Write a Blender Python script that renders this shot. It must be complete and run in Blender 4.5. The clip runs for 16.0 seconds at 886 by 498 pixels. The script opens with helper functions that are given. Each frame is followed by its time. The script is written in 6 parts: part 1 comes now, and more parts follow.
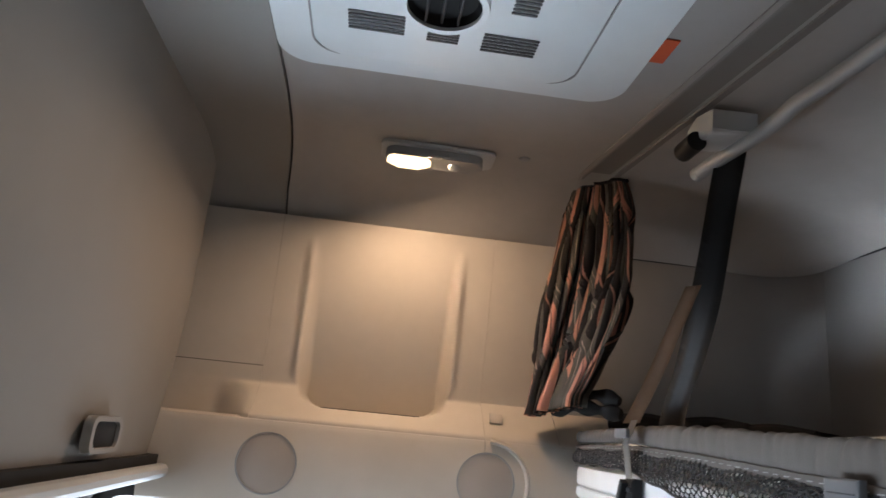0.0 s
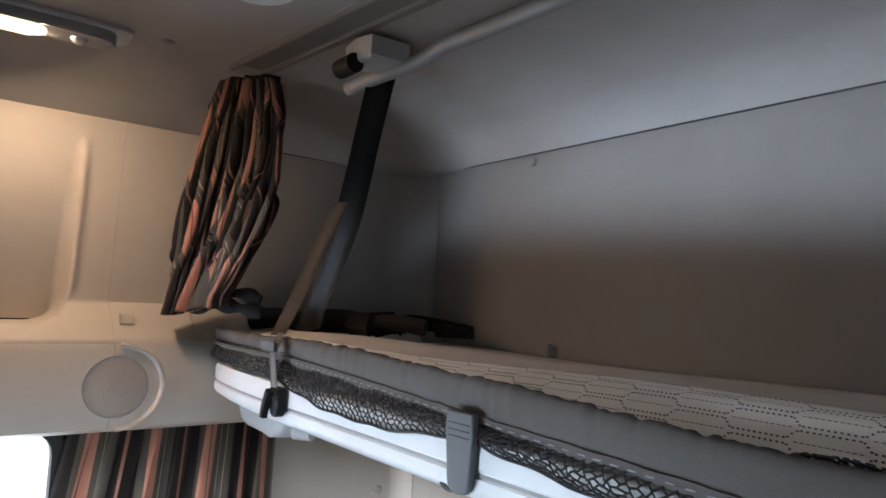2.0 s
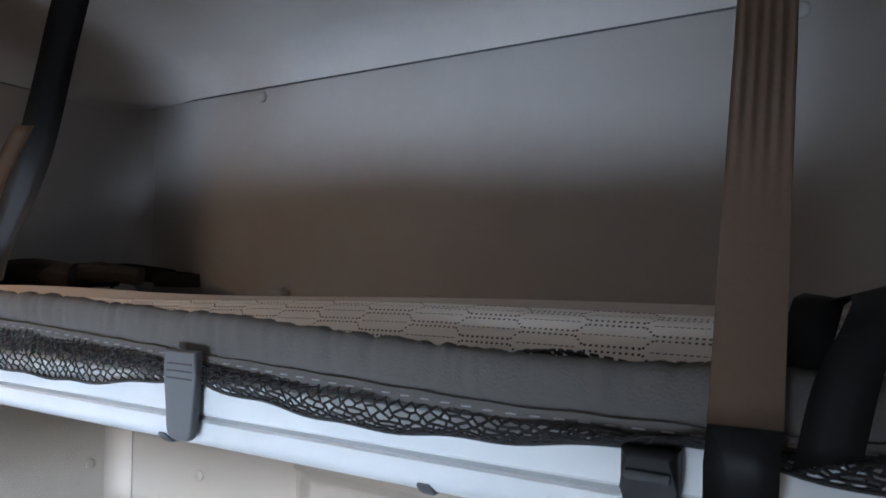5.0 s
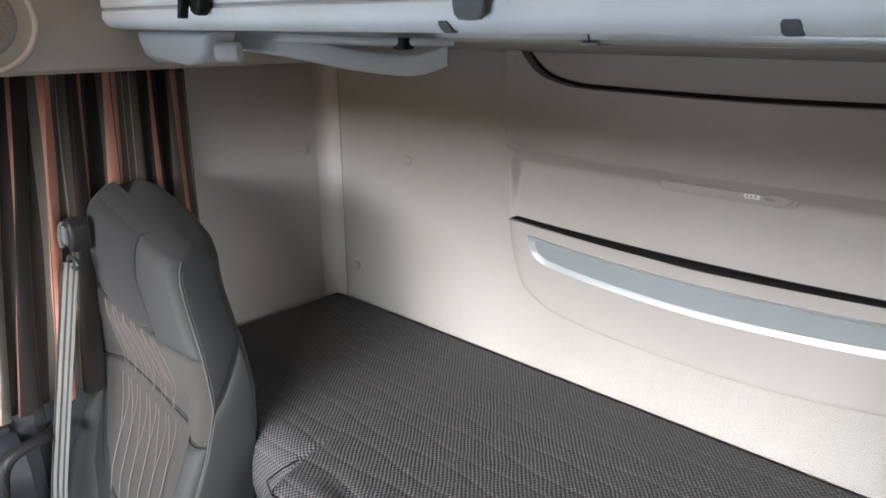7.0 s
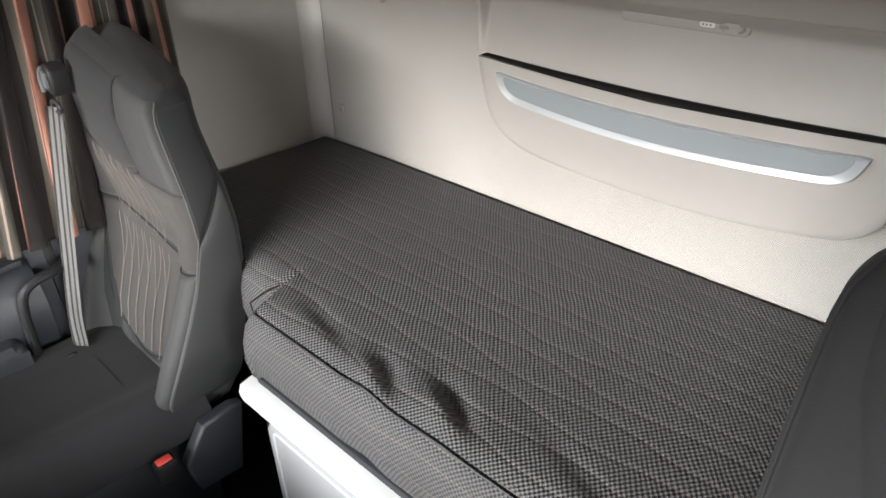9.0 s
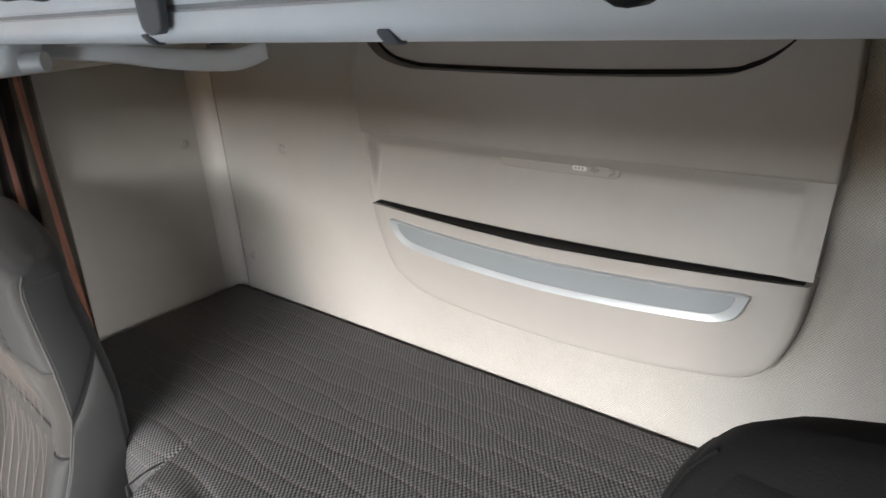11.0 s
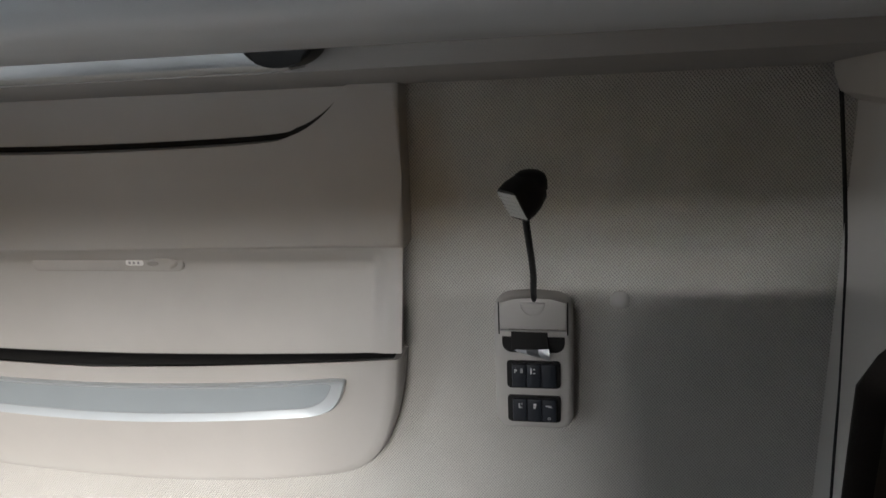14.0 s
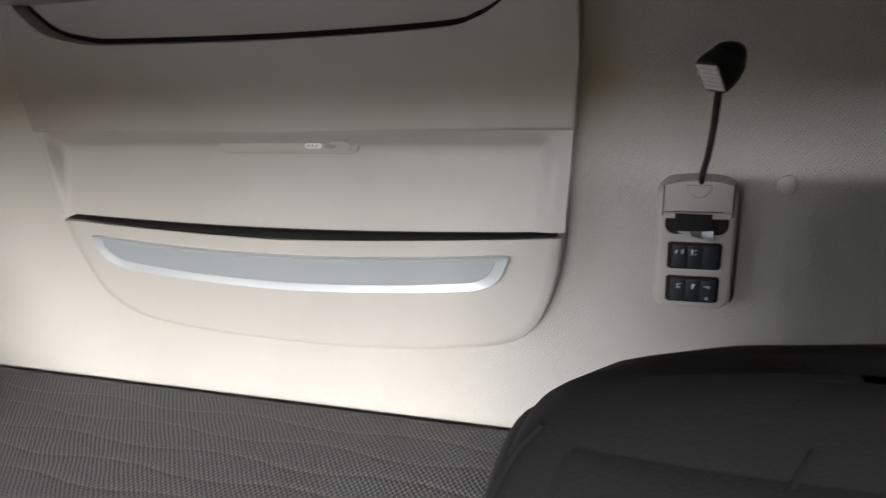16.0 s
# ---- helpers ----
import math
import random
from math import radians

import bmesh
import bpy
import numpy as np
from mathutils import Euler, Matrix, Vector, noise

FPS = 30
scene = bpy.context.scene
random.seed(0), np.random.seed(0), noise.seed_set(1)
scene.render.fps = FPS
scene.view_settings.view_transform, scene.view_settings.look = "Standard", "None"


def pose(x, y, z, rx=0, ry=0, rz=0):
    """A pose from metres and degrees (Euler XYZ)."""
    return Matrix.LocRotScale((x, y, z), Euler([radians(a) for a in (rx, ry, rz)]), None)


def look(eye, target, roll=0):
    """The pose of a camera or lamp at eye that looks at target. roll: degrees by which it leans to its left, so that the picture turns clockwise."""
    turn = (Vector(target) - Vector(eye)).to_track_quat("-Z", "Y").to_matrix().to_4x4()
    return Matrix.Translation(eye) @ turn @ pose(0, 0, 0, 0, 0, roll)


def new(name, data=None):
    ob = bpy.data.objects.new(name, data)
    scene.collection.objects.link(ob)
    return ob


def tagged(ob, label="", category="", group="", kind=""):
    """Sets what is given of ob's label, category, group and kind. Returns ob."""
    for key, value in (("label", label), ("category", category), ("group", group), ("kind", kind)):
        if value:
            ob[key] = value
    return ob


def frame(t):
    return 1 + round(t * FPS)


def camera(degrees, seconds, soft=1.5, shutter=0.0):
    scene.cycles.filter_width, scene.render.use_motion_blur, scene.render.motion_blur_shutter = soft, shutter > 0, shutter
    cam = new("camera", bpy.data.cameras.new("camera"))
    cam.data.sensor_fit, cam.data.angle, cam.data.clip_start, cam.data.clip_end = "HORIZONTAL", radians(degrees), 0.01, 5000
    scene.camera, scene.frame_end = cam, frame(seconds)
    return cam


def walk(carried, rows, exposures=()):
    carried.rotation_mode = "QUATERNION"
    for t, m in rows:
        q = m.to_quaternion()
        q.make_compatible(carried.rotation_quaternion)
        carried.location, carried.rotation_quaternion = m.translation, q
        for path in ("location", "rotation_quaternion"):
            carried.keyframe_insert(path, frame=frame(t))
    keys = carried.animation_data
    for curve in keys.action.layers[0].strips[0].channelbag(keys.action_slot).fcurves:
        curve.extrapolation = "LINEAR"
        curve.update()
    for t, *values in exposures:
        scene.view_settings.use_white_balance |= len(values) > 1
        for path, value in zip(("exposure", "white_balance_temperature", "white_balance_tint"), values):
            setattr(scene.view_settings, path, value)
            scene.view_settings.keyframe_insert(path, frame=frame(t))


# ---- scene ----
cam = camera(66.4, 16.0, soft=1.5, shutter=0.25)
PATH = [
    (0, (0.674, -1.215, 1.728), (-1.245, -1.043, 2.263), 5.5),
    (0.5, (0.712, -1.223, 1.779), (-1.184, -0.846, 2.293), 4.7),
    (1, (0.702, -1.247, 1.781), (-1.09, -0.538, 2.317), 4.5),
    (1.5, (0.666, -1.299, 1.832), (-0.978, -0.218, 2.192), 3.2),
    (2, (0.676, -1.286, 1.857), (-0.904, -0.07, 2.021), 2.6),
    (2.5, (0.7, -1.258, 1.856), (-0.745, 0.114, 2.023), 2.8),
    (3, (0.712, -1.236, 1.877), (-0.466, 0.375, 2.02), 2.4),
    (3.2, (0.7, -1.231, 1.871), (-0.429, 0.413, 2.021), 2.0),
    (5.3, (0.618, -1.247, 1.789), (-0.381, 0.485, 1.798), 0.2),
    (5.5, (0.586, -1.245, 1.756), (-0.476, 0.448, 1.68), 0.1),
    (6, (0.53, -1.273, 1.686), (-0.667, 0.284, 1.308), 0.3),
    (6.5, (0.488, -1.284, 1.644), (-0.771, 0.182, 1.131), 0.1),
    (7, (0.492, -1.303, 1.623), (-0.78, 0.106, 0.994), -0.0),
    (7.5, (0.52, -1.308, 1.602), (-0.752, 0.06, 0.886), -0.2),
    (8, (0.556, -1.319, 1.614), (-0.668, -0.033, 0.692), -0.7),
    (8.2, (0.574, -1.318, 1.612), (-0.654, -0.059, 0.658), -0.9),
    (10.3, (0.68, -1.157, 1.637), (-0.453, 0.109, 0.582), -3.7),
    (10.5, (0.682, -1.141, 1.641), (-0.495, 0.186, 0.718), -3.9),
    (11, (0.698, -1.105, 1.655), (-0.524, 0.301, 0.928), -4.2),
    (11.5, (0.706, -1.067, 1.647), (-0.286, 0.512, 0.925), -3.9),
    (12, (0.745, -0.978, 1.622), (-0.255, 0.626, 0.968), -3.8),
    (12.5, (0.751, -0.937, 1.613), (-0.261, 0.718, 1.123), -4.5),
    (13, (0.751, -0.924, 1.603), (-0.026, 0.853, 1.113), -3.9),
    (13.5, (0.745, -0.906, 1.599), (0.309, 0.98, 1.093), -3.3),
    (14, (0.743, -0.897, 1.604), (0.385, 0.989, 1.043), -3.2),
    (14.5, (0.741, -0.89, 1.598), (0.379, 0.92, 0.828), -3.2),
    (15, (0.741, -0.903, 1.6), (0.362, 0.902, 0.826), -3.1),
    (15.5, (0.709, -0.926, 1.605), (0.291, 0.864, 0.817), -3.6),
    (16, (0.631, -0.999, 1.571), (0.056, 0.76, 0.814), -4.3),
]
EXPOSURES = [(0.0, 1.15, 6050, 10), (1.5, 1.25, 5850, 10), (2.0, 1.05, 5800, 10), (2.5, 1.05, 5700, 10), (3.0, 1.2, 5950, 10), (5.3, 0.92, 5600, 10), (5.5, 0.84, 5600, 10), (6.0, 0.36, 5750, 10), (6.5, 0.21, 5950, 10), (7.5, 0.28, 6150, 10), (8.0, 0.28, 6250, 10), (10.5, 0.14, 6350, 10), (12.5, 0.14, 6350, 10), (13.5, 0.06, 6350, 10), (15.0, 0.10, 6300, 10), (16.0, 0.30, 6300, 10)]
walk(cam, [(t, look(eye, target, roll)) for t, eye, target, roll in PATH], EXPOSURES)

# ---- light ----
world = bpy.data.worlds.new("sky")
scene.world = world
world.use_nodes = True
wn, wl = world.node_tree.nodes, world.node_tree.links
sky = wn.new("ShaderNodeTexSky")
sky.sky_type = "NISHITA"
sky.sun_disc = False
sky.sun_elevation = radians(15)
sky.sun_rotation = radians(168)
wl.new(sky.outputs[0], wn["Background"].inputs[0])
wn["Background"].inputs[1].default_value = 0.05

sun = new("sun", bpy.data.lights.new("sun", "SUN"))
sun.data.energy, sun.data.angle, sun.data.color = 1.3, radians(14), (1.0, 0.86, 0.71)
sun.matrix_world = look((1.26, -6, 1.64), (0, 0, 0))


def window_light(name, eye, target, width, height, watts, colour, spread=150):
    """Area lamp added to stand in for sky light through an opening."""
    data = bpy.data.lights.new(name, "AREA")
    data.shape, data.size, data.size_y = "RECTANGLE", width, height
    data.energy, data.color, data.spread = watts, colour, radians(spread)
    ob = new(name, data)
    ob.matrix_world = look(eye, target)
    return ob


# Added lamp outside the windscreen, standing in for a bright band of sky.
window_light("sky_band_lamp", (0.45, -4.2, 2.055), (0, 0, 0.85), 3.5, 0.59, 360, (1.0, 0.98, 0.95), 160)
# Lamps added at the openings, aimed and narrowed to brighten chosen parts.
window_light("windscreen_ground", (-0.25, -2.16, 1.18), (-0.25, -1.0, 1.68), 1.5, 0.34, 1.35, (0.84, 0.93, 1.0), 34)
window_light("left_window_light", (-1.19, -1.42, 1.2), (-0.05, -1.32, 2.40), 0.8, 0.65, 1.35, (0.80, 0.91, 1.0), 52)
window_light("left_window_fill", (-1.19, -1.42, 1.3), (0.50, 0.0, 1.00), 0.8, 0.5, 0.4, (0.90, 0.96, 1.0), 28)
window_light("right_door_light", (1.19, -1.42, 1.2), (-1.1, -1.12, 0.84), 0.8, 0.65, 3.0, (1.0, 0.97, 0.93), 32)
lamp_light = bpy.data.lights.new("reading_bulb", "AREA")
lamp_light.shape, lamp_light.size, lamp_light.energy, lamp_light.color, lamp_light.spread = "DISK", 0.12, 2.4, (1.0, 0.65, 0.385), radians(180)
bulb = new("reading_bulb", lamp_light)
bulb.matrix_world = look((-0.85, -1.18, 2.350), (-0.82, -1.10, 2.0))


# ---- materials ----
def material(name, colour, rough=0.6, metal=0.0, vary=0.08, scale=30.0, bump=0.0, bump_scale=400.0, kind="noise", sheen=0.0, spec=0.5, stain=0.06):
    """A surface with variation at two scales and a fine relief."""
    m = bpy.data.materials.new(name)
    m.use_nodes = True
    nt = m.node_tree
    n, l = nt.nodes, nt.links
    b = n["Principled BSDF"]
    b.inputs["Roughness"].default_value = rough
    b.inputs["Metallic"].default_value = metal
    b.inputs["Specular IOR Level"].default_value = spec
    b.inputs["Sheen Weight"].default_value = sheen
    co = n.new("ShaderNodeTexCoord")
    fine = n.new("ShaderNodeTexNoise")
    fine.inputs["Scale"].default_value, fine.inputs["Detail"].default_value = scale, 4
    wide = n.new("ShaderNodeTexNoise")
    wide.inputs["Scale"].default_value, wide.inputs["Detail"].default_value = 2.3, 3
    for t in (fine, wide):
        l.new(co.outputs["Object"], t.inputs["Vector"])
    mix1 = n.new("ShaderNodeMixRGB")
    mix1.inputs[1].default_value = (*[c * (1 - vary) for c in colour], 1)
    mix1.inputs[2].default_value = (*[min(1, c * (1 + vary)) for c in colour], 1)
    l.new(fine.outputs["Fac"], mix1.inputs[0])
    mix2 = n.new("ShaderNodeMixRGB")
    mix2.blend_type = "MULTIPLY"
    mix2.inputs[2].default_value = (1 - stain * 2, 1 - stain * 2.2, 1 - stain * 2.5, 1)
    ramp = n.new("ShaderNodeMapRange")
    ramp.inputs[1].default_value, ramp.inputs[2].default_value = 0.45, 0.75
    l.new(wide.outputs["Fac"], ramp.inputs[0])
    l.new(ramp.outputs[0], mix2.inputs[0])
    l.new(mix1.outputs[0], mix2.inputs[1])
    l.new(mix2.outputs[0], b.inputs["Base Color"])
    rr = n.new("ShaderNodeMapRange")
    rr.inputs[3].default_value, rr.inputs[4].default_value = max(0.02, rough - 0.07), min(1, rough + 0.07)
    l.new(fine.outputs["Fac"], rr.inputs[0])
    l.new(rr.outputs[0], b.inputs["Roughness"])
    if bump:
        bp = n.new("ShaderNodeBump")
        bp.inputs["Strength"].default_value, bp.inputs["Distance"].default_value = 1.0, bump
        if kind == "noise":
            t = n.new("ShaderNodeTexNoise")
            t.inputs["Scale"].default_value, t.inputs["Detail"].default_value = bump_scale, 2
            l.new(co.outputs["Object"], t.inputs["Vector"])
            l.new(t.outputs["Fac"], bp.inputs["Height"])
        elif kind == "grain":
            t = n.new("ShaderNodeTexVoronoi")
            t.inputs["Scale"].default_value = bump_scale
            l.new(co.outputs["Object"], t.inputs["Vector"])
            l.new(t.outputs["Distance"], bp.inputs["Height"])
        elif kind == "weave":
            sw = n.new("ShaderNodeSeparateXYZ")
            cb = n.new("ShaderNodeCombineXYZ")
            l.new(co.outputs["Object"], sw.inputs[0])
            ad = n.new("ShaderNodeMath")
            l.new(sw.outputs[0], ad.inputs[0])
            l.new(sw.outputs[1], ad.inputs[1])
            l.new(ad.outputs[0], cb.inputs[0])
            l.new(sw.outputs[2], cb.inputs[1])
            wob = n.new("ShaderNodeTexNoise")
            wob.inputs["Scale"].default_value, wob.inputs["Detail"].default_value = 120.0, 1
            l.new(co.outputs["Object"], wob.inputs["Vector"])
            jig = n.new("ShaderNodeVectorMath")
            jig.operation = "MULTIPLY_ADD"
            jig.inputs[1].default_value = (0.0034, 0.0028, 0.0)
            l.new(wob.outputs["Color"], jig.inputs[0])
            l.new(cb.outputs[0], jig.inputs[2])
            f = chain(nt)
            cell = n.new("ShaderNodeSeparateXYZ")
            l.new(jig.outputs[0], cell.inputs[0])
            over = f("MULTIPLY", f("SINE", f("MULTIPLY", cell.outputs[0], 6.283 * bump_scale)), f("SINE", f("MULTIPLY", cell.outputs[1], 5.2 * bump_scale)))
            over = f("MULTIPLY", f("ADD", over, 1.0), 0.5)
            l.new(f("POWER", over, 0.7), bp.inputs["Height"])
            gap = f("POWER", f("SUBTRACT", 1.0, over), 1.6)
            thread = n.new("ShaderNodeMixRGB")
            thread.blend_type = "MULTIPLY"
            thread.inputs[2].default_value = (0.54, 0.535, 0.53, 1)
            l.new(gap, thread.inputs[0])
            l.new(mix2.outputs[0], thread.inputs[1])
            l.new(thread.outputs[0], b.inputs["Base Color"])
        l.new(bp.outputs["Normal"], b.inputs["Normal"])
    return m


def glowing(name, colour, strength):
    m = bpy.data.materials.new(name)
    m.use_nodes = True
    b = m.node_tree.nodes["Principled BSDF"]
    b.inputs["Base Color"].default_value = (*colour, 1)
    b.inputs["Emission Color"].default_value = (*colour, 1)
    b.inputs["Emission Strength"].default_value = strength
    return m


def chain(nt):
    """Shorthand for math nodes."""
    def f(op, a, b=0.0, c=0.0):
        nd = nt.nodes.new("ShaderNodeMath")
        nd.operation = op
        for i, v in enumerate((a, b, c)):
            if isinstance(v, (int, float)):
                nd.inputs[i].default_value = v
            else:
                nt.links.new(v, nd.inputs[i])
        return nd.outputs[0]
    return f


def quilted(name, colour, stitch):
    """Dark mattress cover: staggered lens-shaped dimples with shade in their colour, and wavy reddish quilting threads
    that run along x.
    """
    m = material(name, colour, rough=0.6, vary=0.2, scale=140, spec=0.3)
    nt = m.node_tree
    n, l = nt.nodes, nt.links
    f = chain(nt)
    b = n["Principled BSDF"]
    co = n.new("ShaderNodeTexCoord")
    s = n.new("ShaderNodeSeparateXYZ")
    l.new(co.outputs["Object"], s.inputs[0])
    x, y, z = s.outputs
    jig = n.new("ShaderNodeTexNoise")
    jig.inputs["Scale"].default_value, jig.inputs["Detail"].default_value = 14.0, 1
    l.new(co.outputs["Object"], jig.inputs["Vector"])
    x = f("ADD", x, f("MULTIPLY", jig.outputs["Fac"], 0.006))
    down = f("ADD", f("ADD", y, z), f("MULTIPLY", jig.outputs["Fac"], 0.006))
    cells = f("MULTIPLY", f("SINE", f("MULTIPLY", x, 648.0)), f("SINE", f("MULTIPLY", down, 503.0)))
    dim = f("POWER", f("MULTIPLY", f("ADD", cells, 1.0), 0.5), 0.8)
    bow = f("SINE", f("MULTIPLY", x, 18.5))
    bow = f("MULTIPLY", f("MULTIPLY", bow, f("SUBTRACT", 1.35, f("MULTIPLY", f("ABSOLUTE", bow), 0.35))), 0.0070)
    saw_a = f("PINGPONG", f("ADD", f("ADD", down, bow), 5.0), 0.056)
    saw_b = f("PINGPONG", f("ADD", f("SUBTRACT", down, bow), 5.056), 0.056)
    saw = f("MINIMUM", saw_a, saw_b)
    line = f("LESS_THAN", saw, 0.0011)
    dash = f("GREATER_THAN", f("SINE", f("MULTIPLY", x, 1100.0)), -0.45)
    thread = f("MULTIPLY", line, dash)
    old = b.inputs["Base Color"].links[0].from_socket
    # Dimple hollows multiplied darker: their shade is put into the colour.
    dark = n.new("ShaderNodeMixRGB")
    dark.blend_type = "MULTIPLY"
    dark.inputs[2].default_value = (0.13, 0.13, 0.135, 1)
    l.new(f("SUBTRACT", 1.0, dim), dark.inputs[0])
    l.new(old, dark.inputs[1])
    mx = n.new("ShaderNodeMixRGB")
    mx.inputs[2].default_value = (*stitch, 1)
    l.new(thread, mx.inputs[0])
    l.new(dark.outputs[0], mx.inputs[1])
    l.new(mx.outputs[0], b.inputs["Base Color"])
    bp = n.new("ShaderNodeBump")
    bp.inputs["Distance"].default_value = 0.0030
    groove = f("SMOOTH_MIN", f("MULTIPLY", saw, 110.0), 1.0, 0.3)
    l.new(f("ADD", dim, f("MULTIPLY", groove, 0.55)), bp.inputs["Height"])
    l.new(bp.outputs["Normal"], b.inputs["Normal"])
    return m


def striped(name):
    """Curtain cloth: dark brown with salmon, grey and thin light stripes, along the cloth's width (UV)."""
    m = bpy.data.materials.new(name)
    m.use_nodes = True
    nt = m.node_tree
    n, l = nt.nodes, nt.links
    b = n["Principled BSDF"]
    b.inputs["Roughness"].default_value = 0.85
    b.inputs["Sheen Weight"].default_value = 0.1
    b.inputs["Specular IOR Level"].default_value = 0.2
    uv = n.new("ShaderNodeUVMap")
    uv.uv_map = "cloth"
    s = n.new("ShaderNodeSeparateXYZ")
    l.new(uv.outputs[0], s.inputs[0])
    f = chain(nt)
    w = f("FRACT", f("MULTIPLY", s.outputs[0], 5.2))
    r = n.new("ShaderNodeValToRGB")
    r.color_ramp.interpolation = "CONSTANT"
    stops = [(0.0, (0.020, 0.017, 0.016)), (0.16, (0.09, 0.08, 0.068)), (0.24, (0.43, 0.22, 0.16)), (0.335, (0.10, 0.07, 0.06)),
             (0.355, (0.41, 0.205, 0.15)), (0.44, (0.085, 0.078, 0.066)), (0.52, (0.32, 0.27, 0.23)), (0.53, (0.085, 0.078, 0.066)),
             (0.60, (0.30, 0.24, 0.20)), (0.61, (0.085, 0.078, 0.066)), (0.70, (0.02, 0.017, 0.016)), (0.86, (0.24, 0.12, 0.09)), (0.91, (0.02, 0.017, 0.016))]
    while len(r.color_ramp.elements) < len(stops):
        r.color_ramp.elements.new(0.5)
    for e, (p, c) in zip(r.color_ramp.elements, stops):
        e.position, e.color = p, (*c, 1)
    l.new(w, r.inputs[0])
    no = n.new("ShaderNodeTexNoise")
    no.inputs["Scale"].default_value = 300
    mx = n.new("ShaderNodeMixRGB")
    mx.blend_type = "MULTIPLY"
    mx.inputs[0].default_value = 0.5
    l.new(r.outputs[0], mx.inputs[1])
    l.new(no.outputs["Fac"], mx.inputs[2])
    gain = n.new("ShaderNodeMixRGB")
    gain.blend_type = "MULTIPLY"
    gain.inputs[0].default_value = 1.0
    gain.inputs[2].default_value = (2.0, 2.0, 2.0, 1)
    l.new(mx.outputs[0], gain.inputs[1])
    l.new(gain.outputs[0], b.inputs["Base Color"])
    bp = n.new("ShaderNodeBump")
    bp.inputs["Distance"].default_value = 0.0006
    l.new(no.outputs["Fac"], bp.inputs["Height"])
    l.new(bp.outputs["Normal"], b.inputs["Normal"])
    return m


def ribbed(name, colour, ribs, spec=0.4, rough=0.55, deep=0.0009, dark=0.0):
    """Belt webbing: ribs along the belt's length (UV x is across)."""
    m = material(name, colour, rough=rough, vary=0.12, scale=200, spec=spec)
    nt = m.node_tree
    n, l = nt.nodes, nt.links
    f = chain(nt)
    uv = n.new("ShaderNodeUVMap")
    uv.uv_map = "cloth"
    s = n.new("ShaderNodeSeparateXYZ")
    l.new(uv.outputs[0], s.inputs[0])
    h = f("SINE", f("MULTIPLY", s.outputs[0], ribs * 6.283))
    bp = n.new("ShaderNodeBump")
    bp.inputs["Distance"].default_value = deep
    if dark:
        b = n["Principled BSDF"]
        old = b.inputs["Base Color"].links[0].from_socket
        mx = n.new("ShaderNodeMixRGB")
        mx.blend_type = "MULTIPLY"
        mx.inputs[2].default_value = (dark, dark, dark, 1)
        l.new(f("GREATER_THAN", h, 0.35), mx.inputs[0])
        l.new(old, mx.inputs[1])
        l.new(mx.outputs[0], b.inputs["Base Color"])
    l.new(h, bp.inputs["Height"])
    l.new(bp.outputs["Normal"], n["Principled BSDF"].inputs["Normal"])
    return m


VINYL = material("cream_vinyl", (0.67, 0.645, 0.61), rough=0.58, bump=0.0026, bump_scale=225, kind="weave", vary=0.05, stain=0.04)
CREAM = material("cream_plastic", (0.395, 0.376, 0.355), rough=0.55, bump=0.0002, bump_scale=900, vary=0.04)
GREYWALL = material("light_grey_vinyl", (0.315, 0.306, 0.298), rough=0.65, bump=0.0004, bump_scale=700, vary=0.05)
CEIL = material("ceiling_fabric", (0.425, 0.412, 0.40), rough=0.9, bump=0.0005, bump_scale=900, vary=0.06)
BEIGE = material("beige_plastic", (0.56, 0.515, 0.46), rough=0.55, bump=0.0003, bump_scale=900, vary=0.04)
LOCKER = material("taupe_locker_plastic", (0.29, 0.276, 0.26), rough=0.6, bump=0.0004, bump_scale=700, vary=0.05)
WHITE = material("white_plastic", (0.74, 0.76, 0.78), rough=0.38, vary=0.03, bump=0.0001, bump_scale=900)
ACWHITE = material("pale_grey_plastic", (0.76, 0.81, 0.84), rough=0.45, vary=0.03, bump=0.0001, bump_scale=900)
GREYPL = material("mid_grey_plastic", (0.30, 0.31, 0.32), rough=0.5, vary=0.05, bump=0.0002, bump_scale=900)
CLIPGREY = material("slate_plastic", (0.105, 0.11, 0.12), rough=0.5, vary=0.08)
RAIL = material("taupe_rail_plastic", (0.21, 0.20, 0.19), rough=0.55, vary=0.05)
TRIM = material("corner_trim_plastic", (0.52, 0.50, 0.475), rough=0.42, vary=0.03)
PALEGREY = material("light_grey_plastic", (0.52, 0.54, 0.55), rough=0.45, vary=0.05)
DARK = material("dark_grey_plastic", (0.018, 0.020, 0.024), rough=0.5, vary=0.1, bump=0.0003, bump_scale=900)
BLACK = material("black_plastic", (0.011, 0.011, 0.012), rough=0.5, vary=0.2, spec=0.25)
MATTEBLACK = material("black_gap", (0.008, 0.007, 0.007), rough=0.9, vary=0.2)
NAVY = material("switch_plastic", (0.018, 0.021, 0.028), rough=0.4, vary=0.15)
SILVER = material("silver_paint", (0.47, 0.50, 0.52), rough=0.33, metal=0.35, vary=0.03)
SILVERDIM = material("blue_grey_inlay", (0.34, 0.375, 0.395), rough=0.36, metal=0.25, vary=0.03)
METAL = material("brushed_aluminium", (0.55, 0.57, 0.58), rough=0.35, metal=0.9, vary=0.05)
STEEL = material("painted_tube", (0.33, 0.345, 0.35), rough=0.5, metal=0.25, vary=0.05)
MATTRESS = quilted("dark_quilted_cover", (0.108, 0.109, 0.113), (0.146, 0.114, 0.103))
